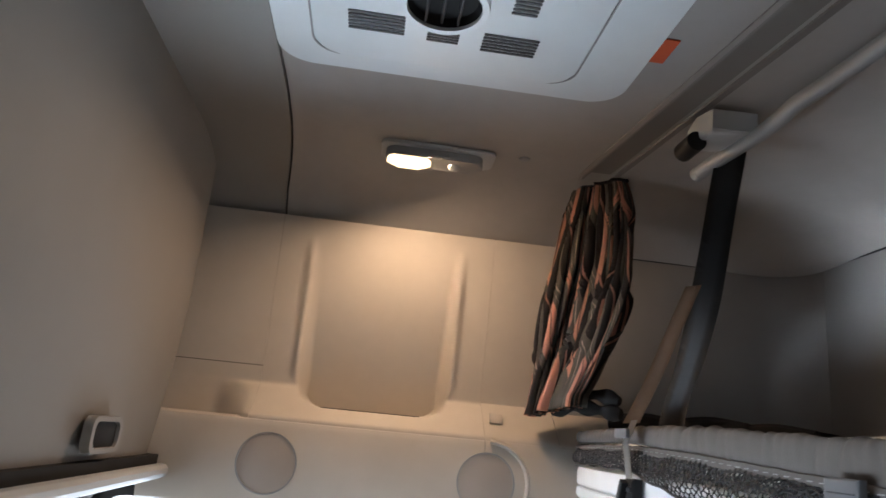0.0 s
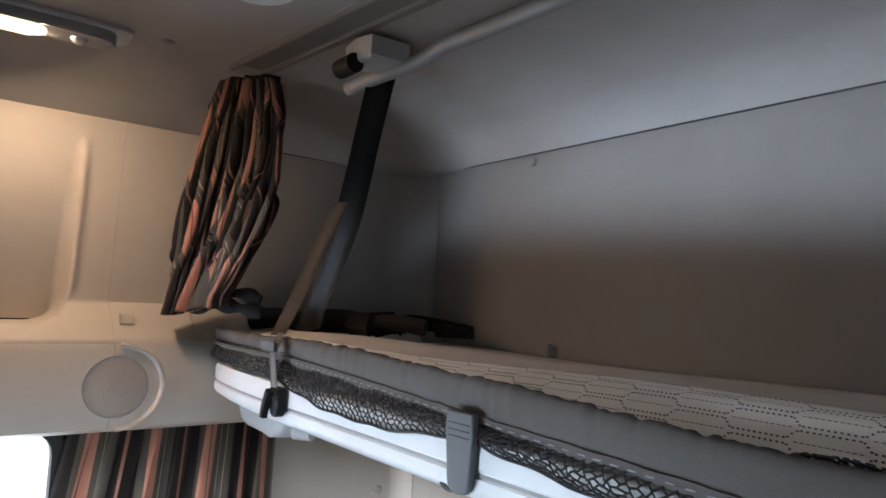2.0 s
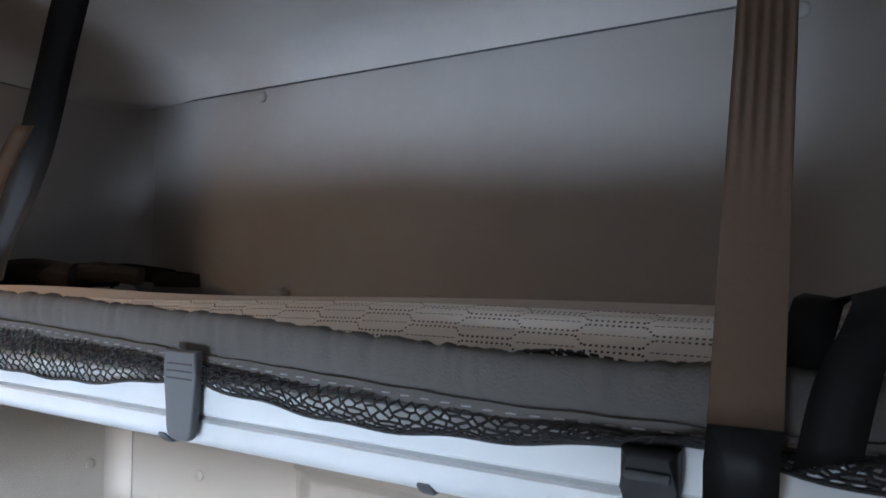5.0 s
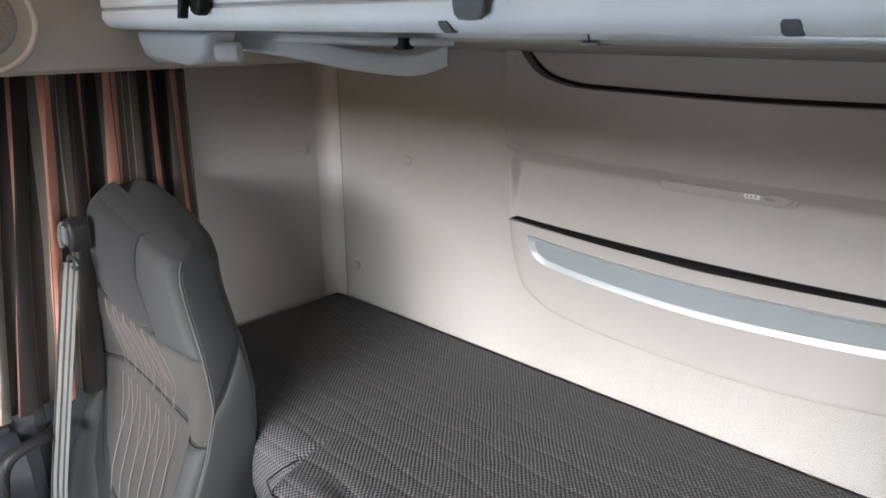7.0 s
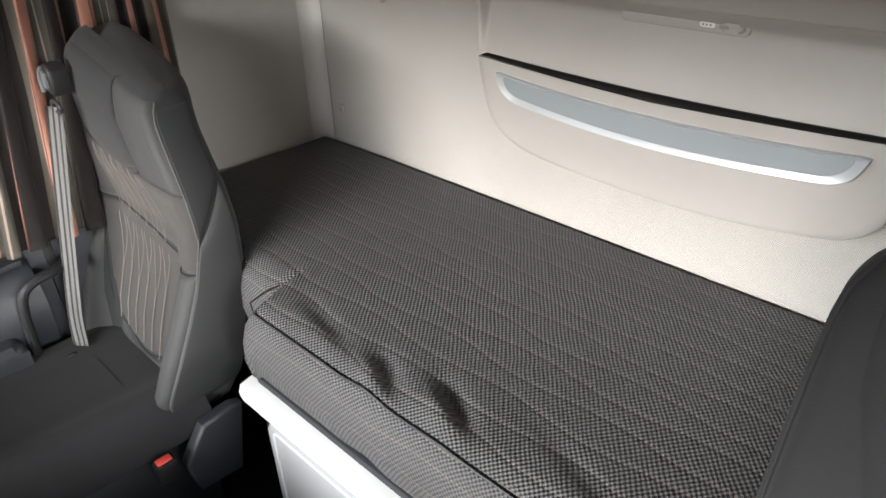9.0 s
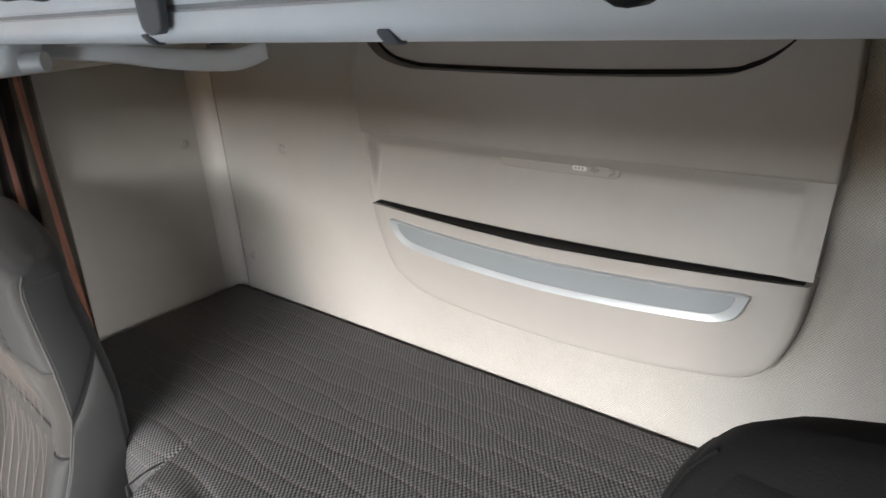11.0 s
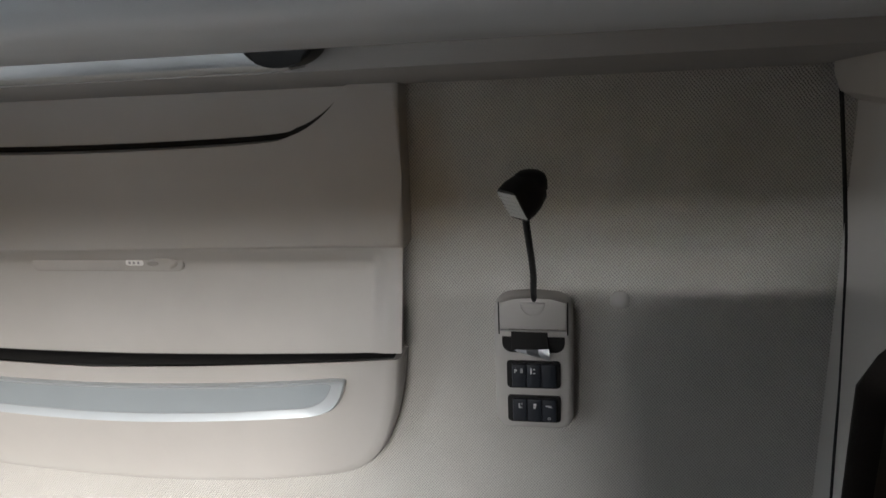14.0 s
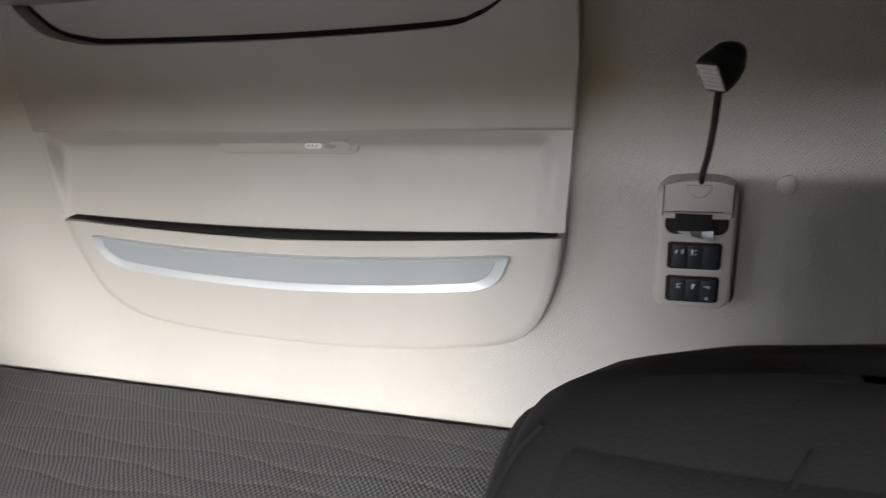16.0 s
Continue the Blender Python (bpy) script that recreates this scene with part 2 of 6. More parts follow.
SHEET = material("beige_bed_fabric", (0.56, 0.495, 0.44), rough=0.9, bump=0.0004, bump_scale=800)
BORDER = material("white_bed_border", (0.82, 0.79, 0.74), rough=0.85, bump=0.0004, bump_scale=700)
DOT = material("brown_print", (0.05, 0.035, 0.03), rough=0.9)
PADDING = material("grey_padding", (0.076, 0.069, 0.064), rough=0.8, bump=0.0006, bump_scale=420, vary=0.1)
NETM = material("net_cord", (0.02, 0.02, 0.021), rough=0.7)
SEATCLOTH = material("dark_grey_seat_cloth", (0.020, 0.021, 0.0225), rough=0.85, bump=0.0006, bump_scale=520, vary=0.12, sheen=0.08, spec=0.25)
SEATSIDE = material("grey_seat_cloth", (0.036, 0.037, 0.038), rough=0.7, spec=0.3, bump=0.0004, bump_scale=620, kind="grain", vary=0.08)
SEATMID = material("grey_brown_seat_cloth", (0.042, 0.0405, 0.039), rough=0.9, bump=0.0008, bump_scale=420, vary=0.14, sheen=0.1, spec=0.2)
# Black seat cloth; on the driver's cushion its darkness also stands in for shade.
SEATBLACKSHADE = material("black_shaded_seat_cloth", (0.018, 0.0185, 0.020), rough=0.85, bump=0.0006, bump_scale=520, vary=0.14, sheen=0.05, spec=0.15)
THREAD = material("stitching_thread", (0.14, 0.112, 0.098), rough=0.8)
PIPING = material("seat_piping", (0.06, 0.06, 0.06), rough=0.7)
CURTAIN = striped("striped_curtain_cloth")
BELT = ribbed("black_webbing", (0.020, 0.021, 0.023), 9)
# Webbing tinted orange-brown: warm lamplight is put into the colour.
BELTTANLIT = ribbed("brown_grey_lamplit_webbing", (0.19, 0.135, 0.095), 6)
BELTGREY = ribbed("pale_grey_webbing", (0.27, 0.27, 0.27), 4)
BELTLINED = ribbed("lined_grey_webbing", (0.19, 0.19, 0.187), 75, 0.4, 0.55, 0.0005, 0.18)
# Dark webbing raised to brown, with the reading lamp's light in its colour.
BELTLAMPLIT = ribbed("dark_lamplit_webbing", (0.23, 0.155, 0.105), 6, 0.9, 0.32, 0.0005)
RED = material("red_button", (0.55, 0.06, 0.05), rough=0.45)
ORANGE = material("orange_sticker", (0.62, 0.10, 0.03), rough=0.5)
LENS = glowing("lamp_lens_lit", (1.0, 0.74, 0.42), 1.3)
CLEAR = material("clear_ribbed_lens", (0.62, 0.64, 0.64), rough=0.15, vary=0.1)
TAPE = material("silver_tape", (0.34, 0.36, 0.38), rough=0.35, metal=0.8, vary=0.4, scale=300)
ICON = material("white_print", (0.75, 0.75, 0.74), rough=0.6)
FLOORM = material("dark_floor_mat", (0.02, 0.02, 0.022), rough=0.85, bump=0.002, bump_scale=200)
GLOWCARD = glowing("glowing_backdrop", (0.95, 0.98, 1.0), 0.6)
GROUND = material("asphalt", (0.06, 0.06, 0.06), rough=0.9, bump=0.004, bump_scale=60)


# ---- helpers for meshes ----
def mesh_of(name, bm, mat, smooth=35):
    me = bpy.data.meshes.new(name)
    bmesh.ops.recalc_face_normals(bm, faces=bm.faces)
    bm.to_mesh(me)
    bm.free()
    me.materials.append(mat)
    if smooth:
        me.polygons.foreach_set("use_smooth", [True] * len(me.polygons))
        me.set_sharp_from_angle(angle=radians(smooth))
    return me


def part(name, bm, mat, parent, label="", smooth=35):
    ob = new(name, mesh_of(name, bm, mat, smooth))
    ob.parent = parent
    if label:
        ob["label"] = label
    return ob


def thing(name, bm, mat, label, category, group="", kind="", smooth=35):
    return tagged(new(name, mesh_of(name, bm, mat, smooth)), label, category, group, kind)


def empty(name, at, label, category, group="", kind=""):
    e = new(name)
    e.empty_display_size = 0.05
    e.location = at
    return tagged(e, label, category, group, kind)


def B():
    return bmesh.new()


def box(bm, x0, x1, y0, y1, z0, z1, bevel=0.0, seg=2):
    """A box, bevelled; adds to bm."""
    t = bmesh.new()
    bmesh.ops.create_cube(t, size=1)
    for v in t.verts:
        v.co = Vector(((x0 + x1) / 2 + v.co.x * (x1 - x0), (y0 + y1) / 2 + v.co.y * (y1 - y0), (z0 + z1) / 2 + v.co.z * (z1 - z0)))
    if bevel:
        bmesh.ops.bevel(t, geom=list(t.edges), offset=bevel, segments=seg, profile=0.5, affect="EDGES")
    join(bm, t)
    return bm


def join(bm, t):
    me = bpy.data.meshes.new("tmp")
    t.to_mesh(me)
    t.free()
    bm.from_mesh(me)
    bpy.data.meshes.remove(me)


def grid(bm, rows, closed=False, caps=False):
    """A skin of quads over rows of points; closed joins each row's end to its start."""
    vs = [[bm.verts.new(p) for p in r] for r in rows]
    for a, b in zip(vs, vs[1:]):
        n = len(a)
        for i in range(n if closed else n - 1):
            bm.faces.new((a[i], a[(i + 1) % n], b[(i + 1) % n], b[i]))
    if caps:
        bm.faces.new(list(reversed(vs[0])))
        bm.faces.new(vs[-1])
    return bm


def sheet(bm, rows, thick, towards=None):
    """A skin with thickness: two skins and their rim. towards: offset per point, by default along the normal."""
    t = bmesh.new()
    grid(t, rows)
    bmesh.ops.recalc_face_normals(t, faces=t.faces)
    geom = bmesh.ops.solidify(t, geom=list(t.faces), thickness=thick)
    join(bm, t)
    return bm


def slabskin(bm, rows, offset):
    """Two skins, the second moved by offset, closed by a rim."""
    off = Vector(offset)
    n, m = len(rows), len(rows[0])
    a = [[bm.verts.new(p) for p in r] for r in rows]
    c = [[bm.verts.new(Vector(p) + off) for p in r] for r in rows]
    for i in range(n - 1):
        for j in range(m - 1):
            bm.faces.new((a[i][j], a[i][j + 1], a[i + 1][j + 1], a[i + 1][j]))
            bm.faces.new((c[i][j], c[i + 1][j], c[i + 1][j + 1], c[i][j + 1]))
    loop = [(0, j) for j in range(m)] + [(i, m - 1) for i in range(1, n)] + [(n - 1, j) for j in range(m - 2, -1, -1)] + [(i, 0) for i in range(n - 2, 0, -1)]
    for (p, q), (r, s) in zip(loop, loop[1:] + loop[:1]):
        bm.faces.new((a[p][q], a[r][s], c[r][s], c[p][q]))
    return bm


def tube(bm, pts, r, seg=8, caps=True):
    """A round bar along points; r is a number or one for each point."""
    pts = [Vector(p) for p in pts]
    rows = []
    up = Vector((0.13, 0.21, 0.97))
    for i, p in enumerate(pts):
        d = (pts[min(i + 1, len(pts) - 1)] - pts[max(i - 1, 0)]).normalized()
        a = d.cross(up)
        if a.length < 0.1:
            a = d.cross(Vector((1, 0, 0)))
        a.normalize()
        b = d.cross(a)
        rad = r[i] if isinstance(r, (list, tuple)) else r
        rows.append([p + (a * math.cos(k * 2 * math.pi / seg) + b * math.sin(k * 2 * math.pi / seg)) * rad for k in range(seg)])
    return grid(bm, rows, closed=True, caps=caps)


def slab(bm, outline, place, depth, bevel=0.0, seg=2):
    """A plate: an outline of (u, v), laid into space by place(u, v, w), w from 0 (back) to depth (front), with a rounded front rim."""
    t = bmesh.new()
    front = [t.verts.new(place(u, v, depth)) for u, v in outline]
    back = [t.verts.new(place(u, v, 0)) for u, v in outline]
    n = len(outline)
    face = t.faces.new(front)
    t.faces.new(list(reversed(back)))
    for i in range(n):
        t.faces.new((front[i], back[i], back[(i + 1) % n], front[(i + 1) % n]))
    if bevel:
        bmesh.ops.bevel(t, geom=list(face.edges), offset=bevel, segments=seg, profile=0.5, affect="EDGES", clamp_overlap=True)
    join(bm, t)
    return bm


def ring(bm, outer, inner, place, depth):
    """A frame between two outlines with as many points each."""
    t = bmesh.new()
    n = len(outer)
    rows = [[place(u, v, 0) for u, v in outer], [place(u, v, depth * 0.8) for u, v in outer],
            [place(u * 0.93 + a * 0.07, v * 0.93 + b * 0.07, depth) for (u, v), (a, b) in zip(outer, inner)],
            [place(a * 0.93 + u * 0.07, b * 0.93 + v * 0.07, depth) for (u, v), (a, b) in zip(outer, inner)],
            [place(u, v, depth * 0.6) for u, v in inner], [place(u, v, 0) for u, v in inner]]
    grid(t, rows, closed=True)
    join(bm, t)
    return bm


def rounded(x0, x1, z0, z1, r, n=5):
    """An outline of a rectangle with round corners."""
    out = []
    for cx, cz, a in ((x1 - r, z0 + r, -90), (x1 - r, z1 - r, 0), (x0 + r, z1 - r, 90), (x0 + r, z0 + r, 180)):
        for k in range(n + 1):
            w = radians(a + 90 * k / n)
            out.append((cx + r * math.cos(w), cz + r * math.sin(w)))
    return out


def smooth_line(points, n=8, closed=False):
    """Catmull-Rom through points."""
    p = [Vector(q) for q in points]
    if closed:
        p = [p[-1]] + p + [p[0], p[1]]
    else:
        p = [p[0] * 2 - p[1]] + p + [p[-1] * 2 - p[-2]]
    out = []
    for i in range(1, len(p) - 2):
        for k in range(n):
            t = k / n
            out.append(0.5 * (2 * p[i] + (p[i + 1] - p[i - 1]) * t + (2 * p[i - 1] - 5 * p[i] + 4 * p[i + 1] - p[i + 2]) * t * t
                              + (3 * p[i] - p[i - 1] - 3 * p[i + 1] + p[i + 2]) * t ** 3))
    if not closed:
        out.append(p[-2])
    return out


def cloth_part(name, rows, mat, parent, thick=0.0015, u_scale=1.0, label=""):
    """A cloth over rows of points with a UV that runs along the cloth in metres; one mesh."""
    me = bpy.data.meshes.new(name)
    nr, nc = len(rows), len(rows[0])
    wide = [0.0]
    for a, b in zip(rows[0], rows[0][1:]):
        wide.append(wide[-1] + (Vector(b) - Vector(a)).length)
    tall = [0.0]
    for a, b in zip(rows, rows[1:]):
        tall.append(tall[-1] + (Vector(b[0]) - Vector(a[0])).length)
    bm = bmesh.new()
    uvl = bm.loops.layers.uv.new("cloth")
    front = [[bm.verts.new(p) for p in r] for r in rows]
    for i in range(nr - 1):
        for j in range(nc - 1):
            fc = bm.faces.new((front[i][j], front[i][j + 1], front[i + 1][j + 1], front[i + 1][j]))
            for lp, (a, b) in zip(fc.loops, ((i, j), (i, j + 1), (i + 1, j + 1), (i + 1, j))):
                lp[uvl].uv = (wide[b] * u_scale, tall[a])
    bmesh.ops.solidify(bm, geom=list(bm.faces), thickness=thick)
    bm.to_mesh(me)
    bm.free()
    me.materials.append(mat)
    me.polygons.foreach_set("use_smooth", [True] * len(me.polygons))
    ob = new(name, me)
    ob.parent = parent
    if label:
        ob["label"] = label
    return ob


def belt_rows(points, width, across):
    """Rows for a flat belt along points; across gives the direction of its width at each point."""
    rows = []
    for i, p in enumerate(points):
        a = Vector(across[i] if isinstance(across, list) else across).normalized() * width / 2
        rows.append([Vector(p) - a, Vector(p) - a * 0.33, Vector(p) + a * 0.33, Vector(p) + a])
    return rows


# ---- the cab's shell ----
TOP = 2.275                    # seam between wall panels and roof lining
XW = 1.15                      # side walls
RF = 2.40                      # roof lining


def panel(name, x0, x1, y0, y1, z0, z1, mat, label, category="wall", bevel=0.002):
    return thing(name, box(B(), x0, x1, y0, y1, z0, z1, bevel), mat, label, category, kind="structure")


# rear wall, lower and upper panel with a rounded corner strip at each side
panel("wall_rear_lower", -1.098, 1.086, 0.0, 0.03, 0.30, 1.60, VINYL, "cream woven-grain vinyl rear wall panel above the lower bunk")
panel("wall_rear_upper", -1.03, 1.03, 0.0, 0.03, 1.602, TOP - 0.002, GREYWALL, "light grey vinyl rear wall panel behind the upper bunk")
panel("wall_rear_backing", -1.25, 1.25, 0.036, 0.09, -0.1, 2.7, MATTEBLACK, "dark backing sheet behind the rear panels", bevel=0)


def corner_strip(name, side, z0, z1, r, y_end, mat, label):
    bm = B()
    rows = []
    for z in (z0, z1):
        arc = [(side * (XW - r + r * math.sin(a)), -r + r * math.cos(a)) for a in [radians(90 * k / 10) for k in range(11)]]
        rows.append([Vector((x, y, z)) for x, y in arc] + [Vector((side * XW, y_end, z)), Vector((side * (XW + 0.03), y_end, z)), Vector((side * (XW + 0.03), 0.03, z)), Vector((side * (XW - r), 0.03, z))])
    grid(bm, rows, closed=True, caps=True)
    return thing(name, bm, mat, label, "wall", kind="structure")


for s, nm in ((-1, "left"), (1, "right")):
    corner_strip(f"wall_{nm}_bunk_lower", s, 0.30, 1.60, 0.052 if s < 0 else 0.064, -0.60, VINYL, "cream vinyl side wall, rounded into the rear corner")
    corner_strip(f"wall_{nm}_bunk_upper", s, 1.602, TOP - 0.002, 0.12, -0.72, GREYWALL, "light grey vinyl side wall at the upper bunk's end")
    xo2 = s * (XW + 0.10)
    panel(f"wall_{nm}_outer", min(s * (XW + 0.035), xo2), max(s * (XW + 0.035), xo2), -0.98, 0.036, -0.1, 2.7, MATTEBLACK, "dark outer skin of the cab's side", bevel=0)
    panel(f"wall_{nm}_door_lower", min(s * 1.19, xo2), max(s * 1.19, xo2), -2.2, -0.98, -0.1, 0.76, DARK, "dark grey lower cab side", bevel=0)
    panel(f"wall_{nm}_door_upper", min(s * 1.26, s * 1.32), max(s * 1.26, s * 1.32), -2.2, -0.98, 1.56, 2.7, MATTEBLACK, "dark upper cab side", bevel=0)
    panel(f"wall_{nm}_front_pillar", min(s * 1.12, xo2), max(s * 1.12, xo2), -2.2, -1.86, 0.76, 1.56, DARK, "dark grey windscreen pillar trim", bevel=0)

for s, nm in ((-1, "left"), (1, "right")):
    bm = B()
    r = 0.050 if s < 0 else 0.062
    rows = []
    for z in np.linspace(0.78, 1.56, 3):
        rows.append([Vector((s * (XW - r - 0.002 + r * math.sin(a)), -r - 0.002 + r * math.cos(a), z)) for a in [radians(90 * k / 10) for k in range(11)]])
    thing(f"trim_{nm}_corner", slabskin(bm, rows, (s * 0.0025, 0.0025, 0)), TRIM, "smooth cream corner strip between rear and side wall", "trim", kind="structure", smooth=60)

for line, r, mat in (([(-1.0985, -0.0004, 0.79), (-1.0985, -0.0004, 1.56)], 0.0017, GREYPL), ([(1.118, -0.0085, 0.79), (1.113, -0.0062, 0.873), (1.107, -0.0040, 1.03), (1.101, -0.0020, 1.183), (1.090, -0.0004, 1.35), (1.070, 0.0, 1.51), (1.062, 0.0, 1.56)], 0.0028, MATTEBLACK)):
    thing("seam_corner", tube(B(), smooth_line(line, 6), r, 6), mat, "dark seam between rear panel and corner", "seam", kind="structure")

# roof lining: flat in the middle, coved to the seam at the sides and rear
def seam_y(x):
    """Front edge of the roof lining: straight, drawn forward to the side walls."""
    return -1.448 - 0.042 * max(0.0, min(1.0, (abs(x) - 0.5) / 0.6)) ** 2


bm = B()
rows = []
for i in range(41):
    row = []
    for j in range(49):
        x = -XW + 2 * XW * j / 48
        y = seam_y(x) * (1 - i / 40)
        dx = max(0.0, abs(x) - 0.80) / (XW - 0.80)
        dy = max(0.0, y + 0.42) / 0.42
        d = min(1.0, math.hypot(dx, dy))
        z = TOP + (RF - TOP) * math.sqrt(max(0.0, 1 - d * d)) ** 1.2
        row.append(Vector((x, y, z)))
    rows.append(row)
sheet(bm, rows, 0.012)
for v in bm.verts:
    v.co.z += 0.006
thing("ceiling", bm, CEIL, "pale grey-beige fabric roof lining, coved to the walls", "ceiling", kind="structure", smooth=60)
bm = B()
rows = []
for j in range(40):
    x = -XW + 2 * XW * j / 39
    dx = max(0.0, abs(x) - 0.80) / (XW - 0.80)
    z = TOP + (RF - TOP) * math.sqrt(max(0.0, 1 - dx * dx)) ** 1.2
    rows.append(Vector((x, seam_y(x) - 0.002, z - 0.001)))
rows2 = []
for q in (1.0, 0.5, 0.0):
    rows2.append([Vector((p.x, p.y - 0.0025 + (-1.74 - p.y) * q, p.z - 0.002)) for p in rows])
fb = sheet(B(), rows2, 0.012)
for v in fb.verts:
    v.co.z += 0.006
# Taupe instead of lining fabric: the strip's shadow is put into its colour.
thing("ceiling_front", fb, LOCKER, "front strip of the roof lining, coloured darker to show shadow", "ceiling", kind="structure", smooth=60)
line = [Vector((-XW + 0.001, -0.715, TOP - 0.001))] + [Vector((-(XW - 0.12 + 0.119 * math.sin(a)), -0.12 + 0.119 * math.cos(a), TOP - 0.001)) for a in [radians(90 - 9 * k) for k in range(11)]]
line = line + [Vector((-p.x, p.y, p.z)) for p in reversed(line)]
thing("seam_roof", tube(B(), line, 0.0021, 6), DARK, "dark seam between the upper walls and the roof lining", "seam", kind="structure")
thing("ceiling_seam", tube(bm, rows, 0.0014, 6), DARK, "dark seam across the roof lining", "seam", kind="structure")
panel("roof", -1.25, 1.25, -2.25, 0.09, 2.46, 2.7, MATTEBLACK, "dark outer roof above the lining", bevel=0)
panel("floor", -1.25, 1.25, -2.25, 0.09, -0.06, 0.0, FLOORM, "dark rubber cab floor", "floor", bevel=0)
panel("wall_front_lower", -1.25, 1.25, -2.27, -2.2, -0.1, 0.92, DARK, "dark front bulkhead under the windscreen", bevel=0)
panel("wall_front_upper", -1.25, 1.25, -2.27, -2.2, 1.60, 2.7, MATTEBLACK, "dark front wall above the windscreen", bevel=0)
# Plain glowing card added to fill the door window with white.
thing("backdrop", box(B(), -4.2, -4.0, -9, 5, -1.2, 7), GLOWCARD, "plain glowing white backdrop beyond the door window", "backdrop", kind="structure")
panel("ground", -60, 60, -60, 60, -1.30, -1.25, GROUND, "grey asphalt yard around the parked lorry", "ground", bevel=0)
dash = empty("dashboard", (0, -2.0, 0.0), "dark grey moulded dashboard below the windscreen", "dashboard", kind="structure")
part("shell", box(B(), -1.12, 1.12, -0.2, 0.12, 0.45, 0.93, 0.05, 4), DARK, dash)


# ---- front overhead cabinet ----
def overhead_cabinet():
    e = empty("overhead_cabinet", (0, -1.68, 1.60), "pale grey overhead locker with a recessed handle", "cabinet")
    bm = B()
    rows = []
    for i in range(13):
        z = 0.03 + 0.82 * i / 12
        bulge = 0.03 * math.sin(math.pi * min(0.5, i / 12))
        row = []
        for j in range(25):
            x = -1.125 + 2.25 * j / 24
            end = max(0.0, abs(x) - 1.0) / 0.125
            row.append(Vector((x, bulge - 0.02 - 0.05 * end ** 2, z)))
        rows.append(row)
    sheet(bm, rows, 0.02)
    part("door", bm, LOCKER, e)
    part("body", box(B(), -1.12, 1.12, -0.45, -0.07, 0.0, 0.83, 0.02), PALEGREY, e)
    bm = B()
    tube(bm, [(x, 0.012, -0.005) for x in np.linspace(-1.10, 1.10, 12)], 0.017, 10)
    part("lip", bm, PALEGREY, e)
    part("gap_seal", box(B(), -1.10, 1.10, -0.05, 0.0, 0.008, 0.03), MATTEBLACK, e)
    for x in (-0.65, 0.65):
        p = part("handle", ring(B(), rounded(x - 0.075, x + 0.075, 0.045, 0.11, 0.02), rounded(x - 0.06, x + 0.06, 0.055, 0.10, 0.015),
                                lambda u, v, w: Vector((u, -0.004 + w, v)), 0.016), LOCKER, e, "taupe recessed handle with a black plate for its shaded hollow")
        # Black plate fills the recess in place of the shade inside it.
        part("hollow", box(B(), x - 0.06, x + 0.06, -0.004, 0.006, 0.055, 0.10, 0.002), MATTEBLACK, p)
    return e


overhead_cabinet()


